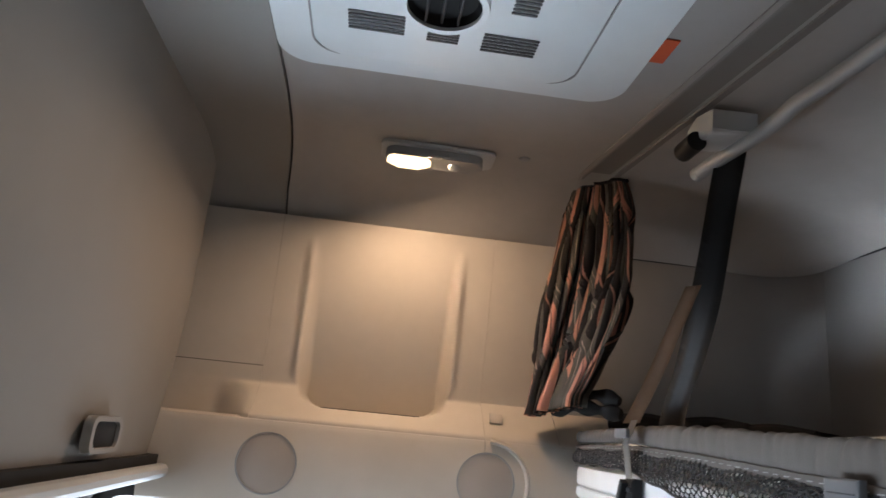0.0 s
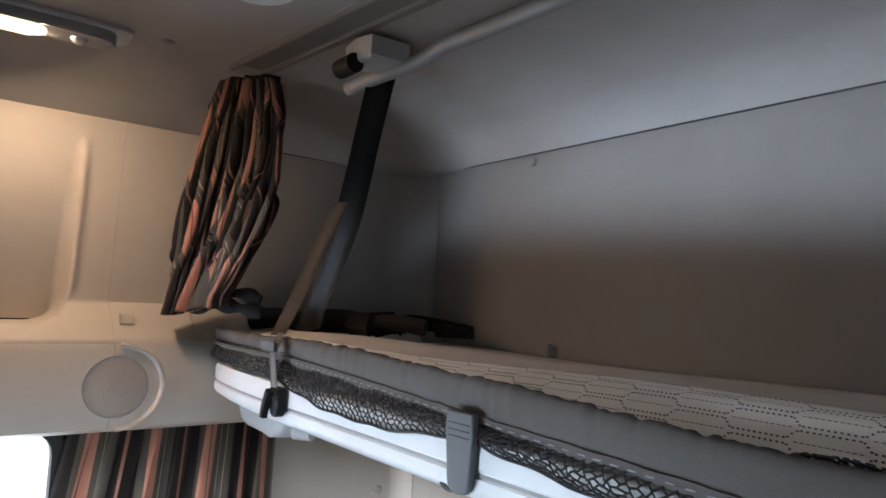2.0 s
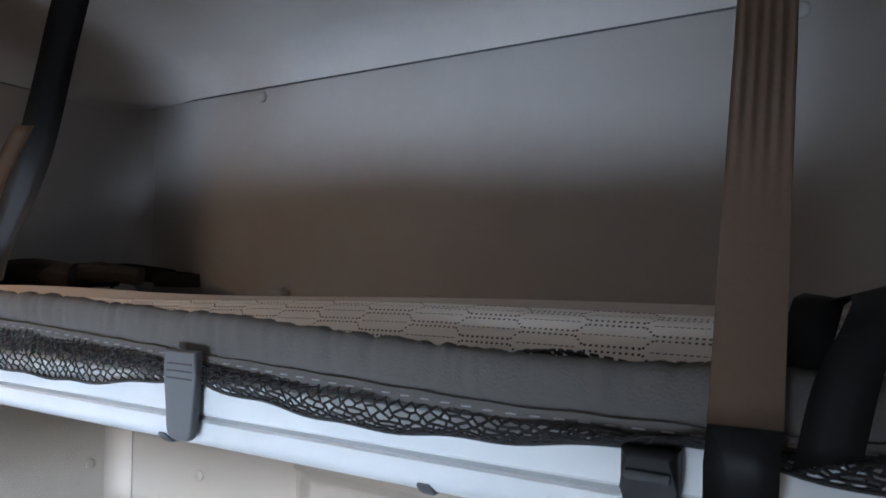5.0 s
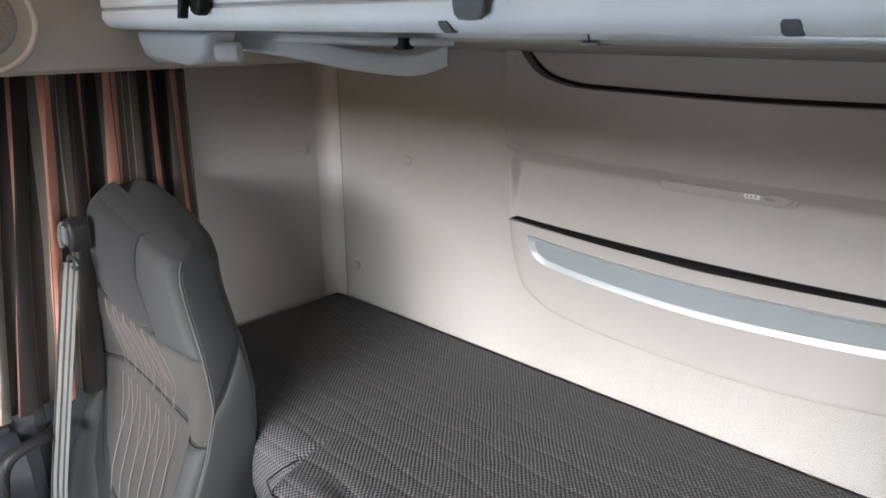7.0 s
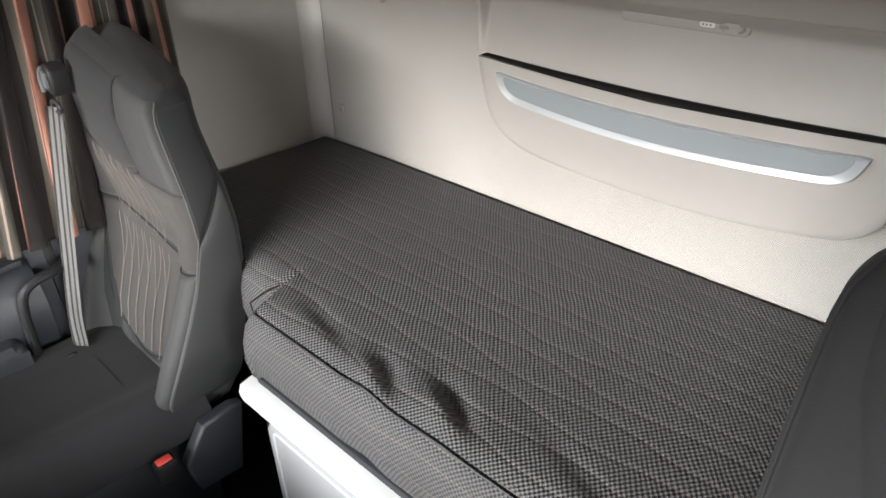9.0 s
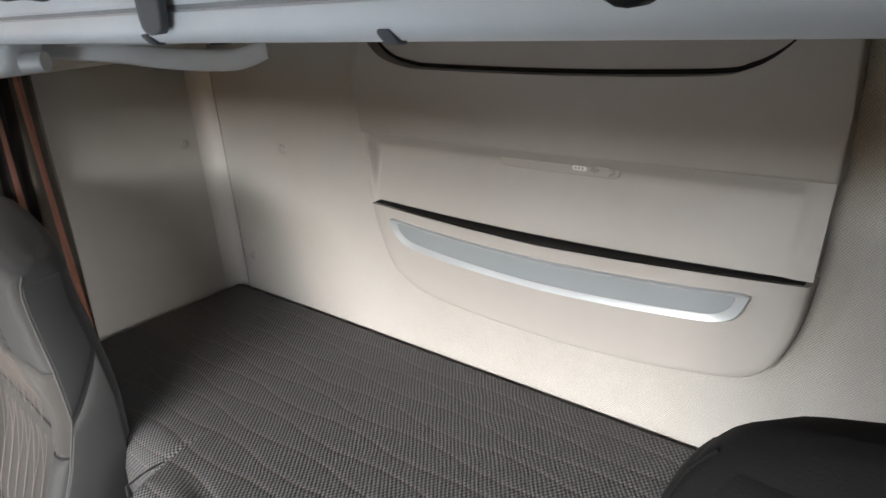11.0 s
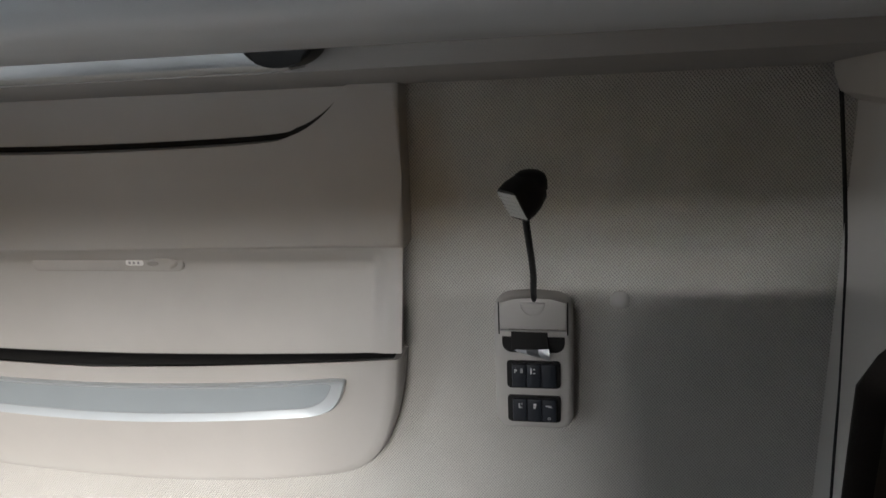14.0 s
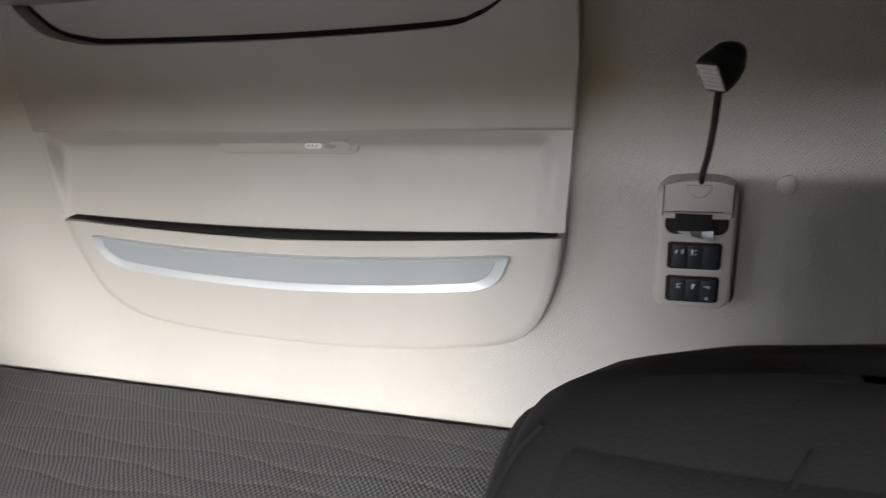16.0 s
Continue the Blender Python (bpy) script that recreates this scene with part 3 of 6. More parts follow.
# ---- left and right trim above the doors ----
def side_trim(s, name):
    """Speaker trim over the door, with the moulded storage panel above it."""
    e = empty(name, (s * 1.06, -0.9, 1.52), "beige moulded door-header trim with two round speakers", "wall trim", kind="structure")
    base = Vector((s * 1.06, -0.9, 1.52))

    def at(x, y, z):
        return Vector((s * x, y, z)) - base

    # the long lower body with a rounded lower edge
    for y0, y1, nm in ((-1.72, -0.9105, "body"), (-0.909, -0.02, "end_body")):
        prof = [(1.16, 1.525), (1.075, 1.525), (1.058, 1.535), (1.050, 1.555), (1.046, 1.60), (1.046, 1.715), (1.052, 1.730), (1.066, 1.736), (1.16, 1.736)]
        part(nm, grid(B(), [[at(x, y, z) for x, z in prof] for y in np.linspace(y0, y1, 8)], closed=True, caps=True), BEIGE, e)

    def step(v):
        v = max(0.0, min(1.0, v))
        return v * v * (3 - 2 * v)

    def face_x(y, z, scooped):
        """How far out the panel stands: plain wall, sloping ledge below it, and the scooped hollow."""
        base_x = 1.115 + 0.048 * max(0.0, min(1.0, (2.27 - z) / 0.44))
        x = base_x - (base_x - 1.054) * step((1.828 - z) / 0.012 if z > 1.816 else 1) * max(0.0, min(1.0, (1.828 - z) / 0.090)) ** 0.9
        if y < -1.49:
            x = base_x - (base_x - x) * step((y + 1.60) / 0.10)
        if not scooped:
            return x
        dy, dz = abs(y + 1.20) - 0.205, 1.772 - z
        r = 0.085
        q = math.hypot(max(0.0, dy + r), max(0.0, dz + r)) - r if (dy > -r and dz > -r) else max(dy, dz)
        soft = 0.0032 + 0.031 * step((z - 1.785) / 0.07)
        inside = step(-q / soft)
        back_x = base_x + (1.262 - base_x) * max(0.0, min(1.0, (2.235 - z) / 0.46)) ** 2.6
        ridge = 0.010 * math.exp(-(q / 0.012) ** 2) * step((2.235 - z) / 0.10) * step((z - 1.83) / 0.05)
        return x - ridge + (back_x - x) * inside

    def field(nm, y0, y1, z0, z1, ny, nz, scooped):
        rows = [[at(face_x(y, z, scooped), y, z) for y in np.linspace(y0, y1, ny)] for z in (np.concatenate((np.linspace(z0, 1.765, 10), np.linspace(1.767, 1.790, 24), np.linspace(1.794, z1, nz))) if scooped else np.linspace(z0, z1, nz))]
        return part(nm, slabskin(B(), rows, (s * 0.004, 0, 0)), BEIGE, e, smooth=55)
    field("storage_panel", -1.4911, -0.9104, 1.725, TOP - 0.004, 210, 100, True)
    field("rear_panel", -0.9098, -0.72, 1.725, TOP - 0.004, 12, 60, False)
    field("rear_ledge", -0.718, -0.02, 1.725, 1.83, 12, 20, False)
    field("front_panel", -1.73, -1.4919, 1.868, TOP - 0.004, 12, 12, False)
    field("front_ledge", -1.73, -1.4919, 1.725, 1.866, 24, 40, False)
    # speakers
    for yc in (-1.432, -0.902):
        r = 0.072
        circ = [(yc + r * math.cos(a), 1.632 + r * math.sin(a)) for a in [2 * math.pi * k / 40 for k in range(40)]]
        circ2 = [(yc + (r - 0.004) * math.cos(a), 1.632 + (r - 0.004) * math.sin(a)) for a in [2 * math.pi * k / 40 for k in range(40)]]
        sp = part("speaker", ring(B(), circ, circ2, lambda u, v, w: at(1.047 - w, u, v), 0.004), GREYPL, e, "round speaker with a perforated beige grille")
        bm = B()
        rows = []
        for k in range(8):
            rr = (r - 0.005) * k / 7 + 0.0005
            rows.append([at(1.0455 - 0.006 * (1 - (k / 7) ** 2), yc + rr * math.cos(a), 1.632 + rr * math.sin(a)) for a in [2 * math.pi * q / 36 for q in range(36)]])
        part("grille", grid(bm, rows, closed=True, caps=False), GRILLE, sp)
    # raised rounded end round the rear speaker
    outer = [(-0.902 + 0.112 * math.cos(a), 1.632 + 0.104 * math.sin(a)) for a in [radians(-88 + 176 * k / 24) for k in range(25)]]
    inner = [(-0.902 + 0.098 * math.cos(a), 1.632 + 0.092 * math.sin(a)) for a in [radians(-88 + 176 * k / 24) for k in range(25)]]
    bm = B()
    grid(bm, [[at(1.047, u, v) for u, v in outer], [at(1.036, u * .6 + a * .4, v * .6 + b * .4) for (u, v), (a, b) in zip(outer, inner)],
              [at(1.037, u * .3 + a * .7, v * .3 + b * .7) for (u, v), (a, b) in zip(outer, inner)], [at(1.047, u, v) for u, v in inner]])
    part("bead", bm, BEIGE, e)
    # small square cover on the ledge
    part("cover", slab(B(), [(-0.895, 1.775), (-0.862, 1.775), (-0.862, 1.80), (-0.895, 1.80)], lambda u, v, w: at(1.066 + (v - 1.738) * 0.68 - w, u, v + w * 0.6), 0.002, 0.0005), BEIGE, e)
    return e


def perforated(name, colour):
    m = material(name, colour, rough=0.6)
    nt = m.node_tree
    f = chain(nt)
    co = nt.nodes.new("ShaderNodeTexCoord")
    sp = nt.nodes.new("ShaderNodeSeparateXYZ")
    nt.links.new(co.outputs["Object"], sp.inputs[0])
    h = f("MULTIPLY", f("SINE", f("MULTIPLY", sp.outputs[1], 1500.0)), f("SINE", f("MULTIPLY", sp.outputs[2], 1500.0)))
    hole = f("GREATER_THAN", h, 0.35)
    b = nt.nodes["Principled BSDF"]
    old = b.inputs["Base Color"].links[0].from_socket
    mx = nt.nodes.new("ShaderNodeMixRGB")
    mx.inputs[2].default_value = (0.12, 0.11, 0.10, 1)
    nt.links.new(hole, mx.inputs[0])
    nt.links.new(old, mx.inputs[1])
    nt.links.new(mx.outputs[0], b.inputs["Base Color"])
    return m


GRILLE = perforated("perforated_grille", (0.52, 0.46, 0.41))
side_trim(-1, "trim_left")
side_trim(1, "trim_right")


# ---- roof unit, ceiling lamp, curtain rail ----
def air_unit():
    e = empty("air_conditioner", (-0.15, -1.125, RF + 0.022), "pale grey roof air-conditioning panel with vents and round nozzles", "air conditioner")

    def dn(u, v, w):
        return Vector((u, v, -w))
    x0, x1, y0, y1 = -0.345, 0.66, -0.325, 0.325
    part("panel", slab(B(), rounded(x0, x1, y0, y1, 0.065, 12), dn, 0.035, 0.020, 4), ACWHITE, e)
    part("groove", ring(B(), rounded(x0 + 0.05, x1 - 0.05, y0 + 0.065, y1 - 0.105, 0.05, 6), rounded(x0 + 0.053, x1 - 0.053, y0 + 0.068, y1 - 0.108, 0.048, 6), lambda u, v, w: dn(u, v, 0.0335 + w), 0.004), GREYPL, e)
    part("cover", slab(B(), rounded(x0 + 0.056, x1 - 0.056, y0 + 0.072, y1 - 0.112, 0.045, 6), lambda u, v, w: dn(u, v, 0.030 + w), 0.012, 0.006, 3), ACWHITE, e)

    def vent(cx, cy, wx, wy, slots):
        for k in range(slots):
            x = cx - wx / 2 + wx * (k + 0.5) / slots
            part("vent_slot", slab(B(), rounded(x - wx / slots * 0.28, x + wx / slots * 0.28, cy - wy / 2, cy + wy / 2, wx / slots * 0.27, 2), lambda u, v, w: dn(u, v, 0.0405 + w), 0.0032), DARK, e)
    vent(-0.170, -0.147, 0.056, 0.095, 6)
    vent(-0.182, 0.080, 0.056, 0.095, 6)
    vent(-0.186, -0.034, 0.032, 0.055, 4)
    vent(-0.070, 0.085, 0.05, 0.042, 5)
    vent(-0.040, -0.150, 0.10, 0.06, 9)
    for cx, cy in ((-0.076, -0.042), (0.040, -0.032)):
        r = 0.058
        p = part("nozzle", ring(B(), [(cx + (r + 0.012) * math.cos(a), cy + (r + 0.012) * math.sin(a)) for a in [2 * math.pi * k / 32 for k in range(32)]],
                                [(cx + r * math.cos(a), cy + r * math.sin(a)) for a in [2 * math.pi * k / 32 for k in range(32)]], lambda u, v, w: dn(u, v, 0.03 + w), 0.034), ACWHITE, e, "round swivel air nozzle, black inside")
        bm = B()
        grid(bm, [[dn(cx + q * math.cos(a), cy + q * math.sin(a), h) for a in [2 * math.pi * k / 28 for k in range(28)]] for q, h in ((r, 0.058), (r * 0.9, 0.046), (r * 0.7, 0.043), (0.002, 0.043))], closed=True)
        part("duct", bm, MATTEBLACK, p)
        for k in (-1, 0, 1):
            part("fin", box(B(), cx - r * 0.8, cx + r * 0.8, cy + k * 0.026 - 0.002, cy + k * 0.026 + 0.002, -0.060, -0.046, 0.001), BLACK, p)
    part("control_panel", slab(B(), rounded(0.0, 0.16, 0.05, 0.15, 0.01), lambda u, v, w: dn(u, v, 0.0405 + w), 0.004, 0.002), PALEGREY, e)
    part("display", slab(B(), rounded(0.02, 0.07, 0.065, 0.115, 0.004), lambda u, v, w: dn(u, v, 0.0445 + w), 0.002, 0.001), GREYPL, e)
    part("sticker", box(B(), -0.185, -0.115, y1 + 0.002, y1 + 0.028, -0.0312, -0.0286), ORANGE, e, "orange warning sticker")
    return e


air_unit()


def ceiling_lamp():
    e = empty("ceiling_lamp", (-0.85, -1.12, RF - 0.008), "grey reading lamp with a lit warm lens and a switch", "lamp")

    def dn(u, v, w):
        return Vector((u, v, -w))
    part("plate", slab(B(), rounded(-0.055, 0.05, -0.13, 0.145, 0.02), dn, 0.008, 0.003), PALEGREY, e)
    part("housing", slab(B(), rounded(-0.036, 0.036, -0.118, 0.118, 0.03), lambda u, v, w: dn(u, v, 0.008 + w), 0.022, 0.009, 3), GREYPL, e)
    part("lens", slab(B(), rounded(-0.032, 0.032, -0.114, -0.008, 0.026), lambda u, v, w: dn(u, v, 0.014 + w), 0.023, 0.010, 3), LENS, e, "lit warm-white lens")
    bm = B()
    rows = []
    for k in range(5):
        a = radians(90 * k / 4)
        rows.append([dn(0.014 * math.cos(a) * math.cos(q), 0.05 + 0.016 * math.cos(a) * math.sin(q), 0.030 + 0.012 * math.sin(a)) for q in [2 * math.pi * j / 16 for j in range(16)]])
    part("button", grid(bm, rows, closed=True), METAL, e, "round chrome push switch")
    return e


ceiling_lamp()


def stud(name, at, normal, r, mat, label, group):
    """A low domed plastic plug on a wall."""
    n = Vector(normal).normalized()
    a = n.orthogonal().normalized()
    b = n.cross(a)
    bm = B()
    rows = []
    for rr, h in ((1.0, 0.0), (1.0, 0.25), (0.86, 0.45), (0.5, 0.56), (0.05, 0.6)):
        rows.append([(a * math.cos(q) + b * math.sin(q)) * r * rr + n * (h * r * 0.7) for q in [2 * math.pi * k / 20 for k in range(20)]])
    grid(bm, rows, closed=True, caps=True)
    ob = thing(name, bm, mat, label, "plug", group)
    ob.location = at
    return ob


stud("ceiling_stud", (-0.82, -0.905, RF - 0.004), (0, 0, -1), 0.014, GREYPL, "small grey stud in the roof lining", "")
for x, z in ((-0.815, 1.268), (-1.043, 0.909), (0.815, 1.264), (1.058, 0.903)):
    stud("wall_plug", (x, -0.0005, z), (0, -1, 0), 0.0135, CREAM, "round cream plastic plug in the rear wall", "wall plugs")
stud("wall_plug", (-XW + 0.0005, -0.095, 1.272), (1, 0, 0), 0.0135, CREAM, "round cream plastic plug in the side wall", "wall plugs")
for x in (-0.612, 0.60):
    stud("wall_plug", (x, -0.0005, 2.252), (0, -1, 0), 0.0135, GREYWALL, "round grey plastic plug below the roof seam", "wall plugs")

bm = B()
prof = [(-0.724, 2.412), (-0.724, 2.391), (-0.721, 2.389), (-0.716, 2.389), (-0.714, 2.3925), (-0.664, 2.3925), (-0.662, 2.400), (-0.656, 2.400), (-0.654, 2.390), (-0.640, 2.390), (-0.637, 2.393), (-0.637, 2.412)]
rail = empty("curtain_rail", (0, -0.63, 2.39), "grey plastic curtain rail under the roof lining, bowed towards its ends", "curtain rail")


def rail_bow(x):
    return 0.058 - 0.098 * (math.hypot(x, 0.08) - 0.08)


for x0, x1 in ((-0.93, -0.001), (0.001, 0.93)):
    bm = B()
    grid(bm, [[Vector((x, y + rail_bow(x) + 0.63, z - 2.39)) for y, z in prof] for x in np.linspace(x0, x1, 25)], closed=True, caps=True)
    part("track", bm, RAIL, rail)
    bm = B()
    grid(bm, [[Vector((x, y + rail_bow(x) + 0.63, z - 2.39)) for y, z in ((-0.734, 2.408), (-0.734, 2.391), (-0.7255, 2.388), (-0.7255, 2.408))] for x in np.linspace(x0, x1, 25)], closed=True, caps=True)
    part("edge_trim", bm, LOCKER, rail, "pale edge strip")
bm = B()
slab(bm, [(-0.985, -0.76), (-0.90, -0.685), (-0.90, -0.60), (-0.99, -0.62)], lambda u, v, w: Vector((u, v, 2.400 - w)), 0.018, 0.004)
thing("rail_bracket", bm, PALEGREY, "pale grey end bracket of the curtain rail", "bracket")


# ---- curtains ----
def curtain(name, top, bottom, n_folds, depth, wave, parent_at, label, group="", seed=1, wobble=0.0, kinks=(), bulge=0.0, stripe=1.0):
    """A hanging gathered curtain between a top line and a bottom line (two ends each), with folds of their own size."""
    rng = random.Random(seed)
    e = empty(name, parent_at, label, "curtain", group)
    o = Vector(parent_at)
    t0, t1, b0, b1 = [Vector(p) for p in (*top, *bottom)]
    phase = [rng.uniform(0.45, 1.5) for _ in range(n_folds + 1)]
    wide = [rng.uniform(0.55, 1.6) for _ in range(n_folds)]
    ends = [sum(wide[:q]) / sum(wide) for q in range(n_folds + 1)]
    twist = [rng.uniform(-1.0, 1.0) for _ in range(n_folds + 1)]
    cols, rws = n_folds * 12 + 1, 61 if kinks else 29
    side = (t1 - t0).normalized()
    out = side.cross(Vector((0, 0, 1))).normalized()
    rows = []
    for i in range(rws):
        v = i / (rws - 1)
        row = []
        for j in range(cols):
            u = j / (cols - 1)
            k = float(np.interp(u + 0.006 * math.sin(v * 5 + seed) * math.sin(math.pi * u), ends, range(n_folds + 1)))
            jump = [1 / (1 + math.exp(-(v - q - 0.06 * math.sin(23 * u + 4 * q + seed)) / 0.022)) for q in kinks]
            k += 0.45 * sum(jump)
            amp = depth * (0.6 + 0.5 * v) * float(np.interp(k % n_folds, range(n_folds + 1), phase))
            k += 0.07 * float(np.interp(k, range(n_folds + 1), twist)) * math.sin(v * 4.5)
            p = t0.lerp(t1, u).lerp(b0.lerp(b1, u), v)
            w = math.sin(k * 2 * math.pi + 0.4 * math.sin(v * 3 + seed + u * 5))
            w += 0.35 * math.sin(k * 5.1 + 0.8 * v + seed)
            p = p + out * amp * w + side * amp * 0.5 * math.cos(k * 4 * math.pi + v * 2)
            p = p + side * wobble * math.sin(8.5 * v + 1.7 * k + seed) * math.sin(math.pi * min(1.0, v * 1.15))
            p = p + side * bulge * (u - 0.25) * math.sin(math.pi * min(1.0, v * 1.05)) ** 0.8
            if wave:
                p = p + out * wave(u, v)
            row.append(p - o)
        rows.append(row)
    cloth_part("cloth", rows, CURTAIN, e, 0.002, stripe)
    hem = [rows[0][j] for j in range(cols)]
    bm = B()
    tube(bm, hem, 0.006, 5)
    part("heading", bm, BLACK, e, "dark gathered heading tape")
    return e


curtain("bunk_curtain", ((-0.955, -0.735, 2.388), (-0.858, -0.640, 2.388)), ((-1.050, -0.805, 1.80), (-0.930, -0.705, 1.83)), 14, 0.021,
        lambda u, v: 0.015 * math.sin(6 * v + 3 * u) * v, (-0.92, -0.70, 1.80), "bunched brown and salmon striped bunk curtain", seed=3, wobble=0.006, group="striped curtains", kinks=(0.15, 0.47, 0.76), bulge=0.085, stripe=1.7)
curtain("window_curtain", ((-1.108, -0.985, 1.53), (-1.112, -0.47, 1.53)), ((-1.085, -1.12, 0.795), (-1.118, -0.475, 0.785)), 9, 0.014,
        lambda u, v: 0.0, (-1.12, -0.90, 0.75), "brown and salmon striped door window curtain pulled back", seed=5, group="striped curtains")
curtain("window_curtain", ((1.105, -0.30, 1.53), (1.105, -0.985, 1.53)), ((1.085, -0.35, 0.75), (1.09, -0.99, 0.755)), 11, 0.016,
        lambda u, v: 0.100 * max(0.0, min(1.0, (v - 0.13) / 0.14)) * math.exp(-(u / 0.25) ** 2), (1.12, -0.80, 0.75), "dark striped door window curtain beside the seat", seed=8, group="striped curtains")
bm = B()
for lump in ([(-1.05, -0.74, 1.822), (-0.99, -0.70, 1.833), (-0.94, -0.66, 1.826), (-0.90, -0.62, 1.818)], [(-1.00, -0.72, 1.856), (-0.95, -0.66, 1.862), (-0.91, -0.62, 1.848)]):
    tube(bm, smooth_line(lump, 6), [0.016 + 0.005 * math.sin(0.9 * k) for k in range(len(smooth_line(lump, 6)))], 10)
thing("curtain_tieback", bm, MATTEBLACK, "black padded tie strap at the curtain's foot", "strap")


# ---- rear wall: storage console ----
def console():
    e = empty("storage_console", (0.04, 0.0, 0.94), "cream moulded storage console on the rear wall", "console")
    o = Vector((0.04, 0.0, 0.94))

    def at(u, v, w):
        return Vector((u, -w, v)) - o
    # lower pocket with a rounded bottom, bulging towards its top lip
    low = [(-0.438, 1.183), (-0.430, 1.12), (-0.413, 1.05), (-0.390, 1.012), (-0.350, 0.984), (-0.290, 0.964), (-0.15, 0.950), (0.05, 0.944), (0.22, 0.951),
           (0.343, 0.967), (0.42, 0.985), (0.462, 1.018), (0.486, 1.064), (0.502, 1.12), (0.512, 1.187)]
    top = [(0.512 - 0.95 * k / 24, 1.186 - 0.013 * math.sin(math.pi * k / 24)) for k in range(1, 24)]
    outline = [(p.x, p.y) for p in smooth_line([(u, v, 0) for u, v in low], 4)] + top

    def swell(u, v):
        """How far the pocket stands out from the wall: more towards its lip and its middle."""
        bow = max(0.0, 1 - ((u - 0.037) / 0.475) ** 2)
        return 0.024 + (0.022 + 0.027 * bow) * max(0.0, min(1.0, (v - 0.96) / 0.22))
    loops = []
    for k, q in ((1.0, 0.0), (1.0, 0.45), (0.998, 0.75), (0.993, 0.92), (0.985, 1.0), (0.95, 1.0), (0.85, 1.0), (0.7, 1.0), (0.5, 1.0), (0.3, 1.0), (0.1, 1.0), (0.01, 1.0)):
        loops.append([at(0.037 + (u - 0.037) * k, 1.174 + (v - 1.174) * k, swell(0.037 + (u - 0.037) * k, 1.174 + (v - 1.174) * k) * q) for u, v in outline])
    bm = grid(B(), loops, closed=True, caps=True)
    part("pocket", bm, CREAM, e, smooth=50)
    mid_u, mid_v = 0.037, 1.07
    # Slightly larger taupe plate draws a shadow line round the pocket's edge.
    part("pocket_shade_line", slab(B(), [(mid_u + (u - mid_u) * 1.004, mid_v + (v - mid_v) * 1.014) for u, v in outline], lambda u, v, w: at(u, v, w), 0.0030), LOCKER, e)
    # silver tray front set into the pocket
    to = [(-0.361, 1.1515), (-0.374, 1.1505), (-0.381, 1.146), (-0.372, 1.115), (-0.350, 1.094), (-0.31, 1.083), (-0.15, 1.070), (0.03, 1.065), (0.2, 1.072), (0.33, 1.082), (0.375, 1.090), (0.402, 1.108), (0.4185, 1.145), (0.412, 1.1505), (0.400, 1.1515)]
    ti = [(-0.341, 1.1425), (-0.353, 1.1415), (-0.359, 1.137), (-0.354, 1.120), (-0.338, 1.106), (-0.30, 1.097), (-0.15, 1.085), (0.03, 1.080), (0.2, 1.086), (0.325, 1.096), (0.362, 1.102), (0.383, 1.116), (0.395, 1.137), (0.390, 1.1415), (0.378, 1.1425)]

    to, ti = [(u + 0.010, v + 0.007) for u, v in to], [(u + 0.010, v + 0.007) for u, v in ti]

    def crown(u):
        u -= 0.010
        return 1.1585 - 0.0135 * math.sin(math.pi * max(0, min(1, (u + 0.383) / 0.805)))

    def dense(pts, drop):
        lo = [(p.x, p.y) for p in smooth_line([(u, v, 0) for u, v in pts], 4)]
        a, b = lo[-1][0], lo[0][0]
        hi = [(a + (b - a) * k / 20, crown(a + (b - a) * k / 20) - drop) for k in range(1, 20)]
        return lo + hi

    def face(u, v, w):
        return at(u, v, swell(u, v) + 0.0004 + w)
    od, nd = dense(to, 0.0), dense(ti, 0.009)
    bm = B()
    grid(bm, [[face(u, v, w) for u, v in line] for line, w in ((od, -0.002), (od, 0.0062), ([(a * 0.90 + c * 0.10, b * 0.90 + d * 0.10) for (a, b), (c, d) in zip(od, nd)], 0.0080), ([(a * 0.1 + c * 0.9, b * 0.1 + d * 0.9) for (a, b), (c, d) in zip(od, nd)], 0.0020), (nd, 0.0016), (nd, -0.002))], closed=True)
    cx, cz = 0.03, 1.119
    part("tray_gap", slab(B(), [(cx + (u - cx) * 1.008, cz + (v - cz) * 1.07) for u, v in od], lambda u, v, w: face(u, v, w - 0.006), 0.0050), MATTEBLACK, e)
    tr = part("tray_frame", bm, SILVER, e, "silver painted frame")
    rim = [nd[k] for k in range(len(nd))]
    part("tray_line", tube(B(), [face(u, v, 0.0017) for u, v in rim + rim[:1]], 0.0007, 5), GREYPL, tr)
    inlay = B()
    grid(inlay, [[face(0.03 + (u - 0.03) * k, 1.12 + (v - 1.12) * k, 0.0012) for u, v in nd] for k in (1.0, 0.97, 0.8, 0.6, 0.4, 0.2, 0.02)], closed=True, caps=True)
    part("tray_front", inlay, SILVERDIM, tr, "blue-grey metallic inlay")
    # black slabs stand in for the shade inside the pocket's mouth
    part("pocket_mouth_shade", slab(B(), [(u, v + 0.0006) for u, v in top[1:-1]] + [(-0.405, 1.204), (0.480, 1.204)], lambda u, v, w: at(u, v, w), 0.0275), MATTEBLACK, e)
    lip = [(0.500, 1.1853)] + top + [(-0.428, 1.1840)]
    part("mouth_floor_shade", slab(B(), [(u, v + 0.0008) for u, v in lip] + [(u, v + 0.0028) for u, v in reversed(lip)], lambda u, v, w: at(u, v, w * (swell(u, 1.18) - 0.007)), 1.0), MATTEBLACK, e)
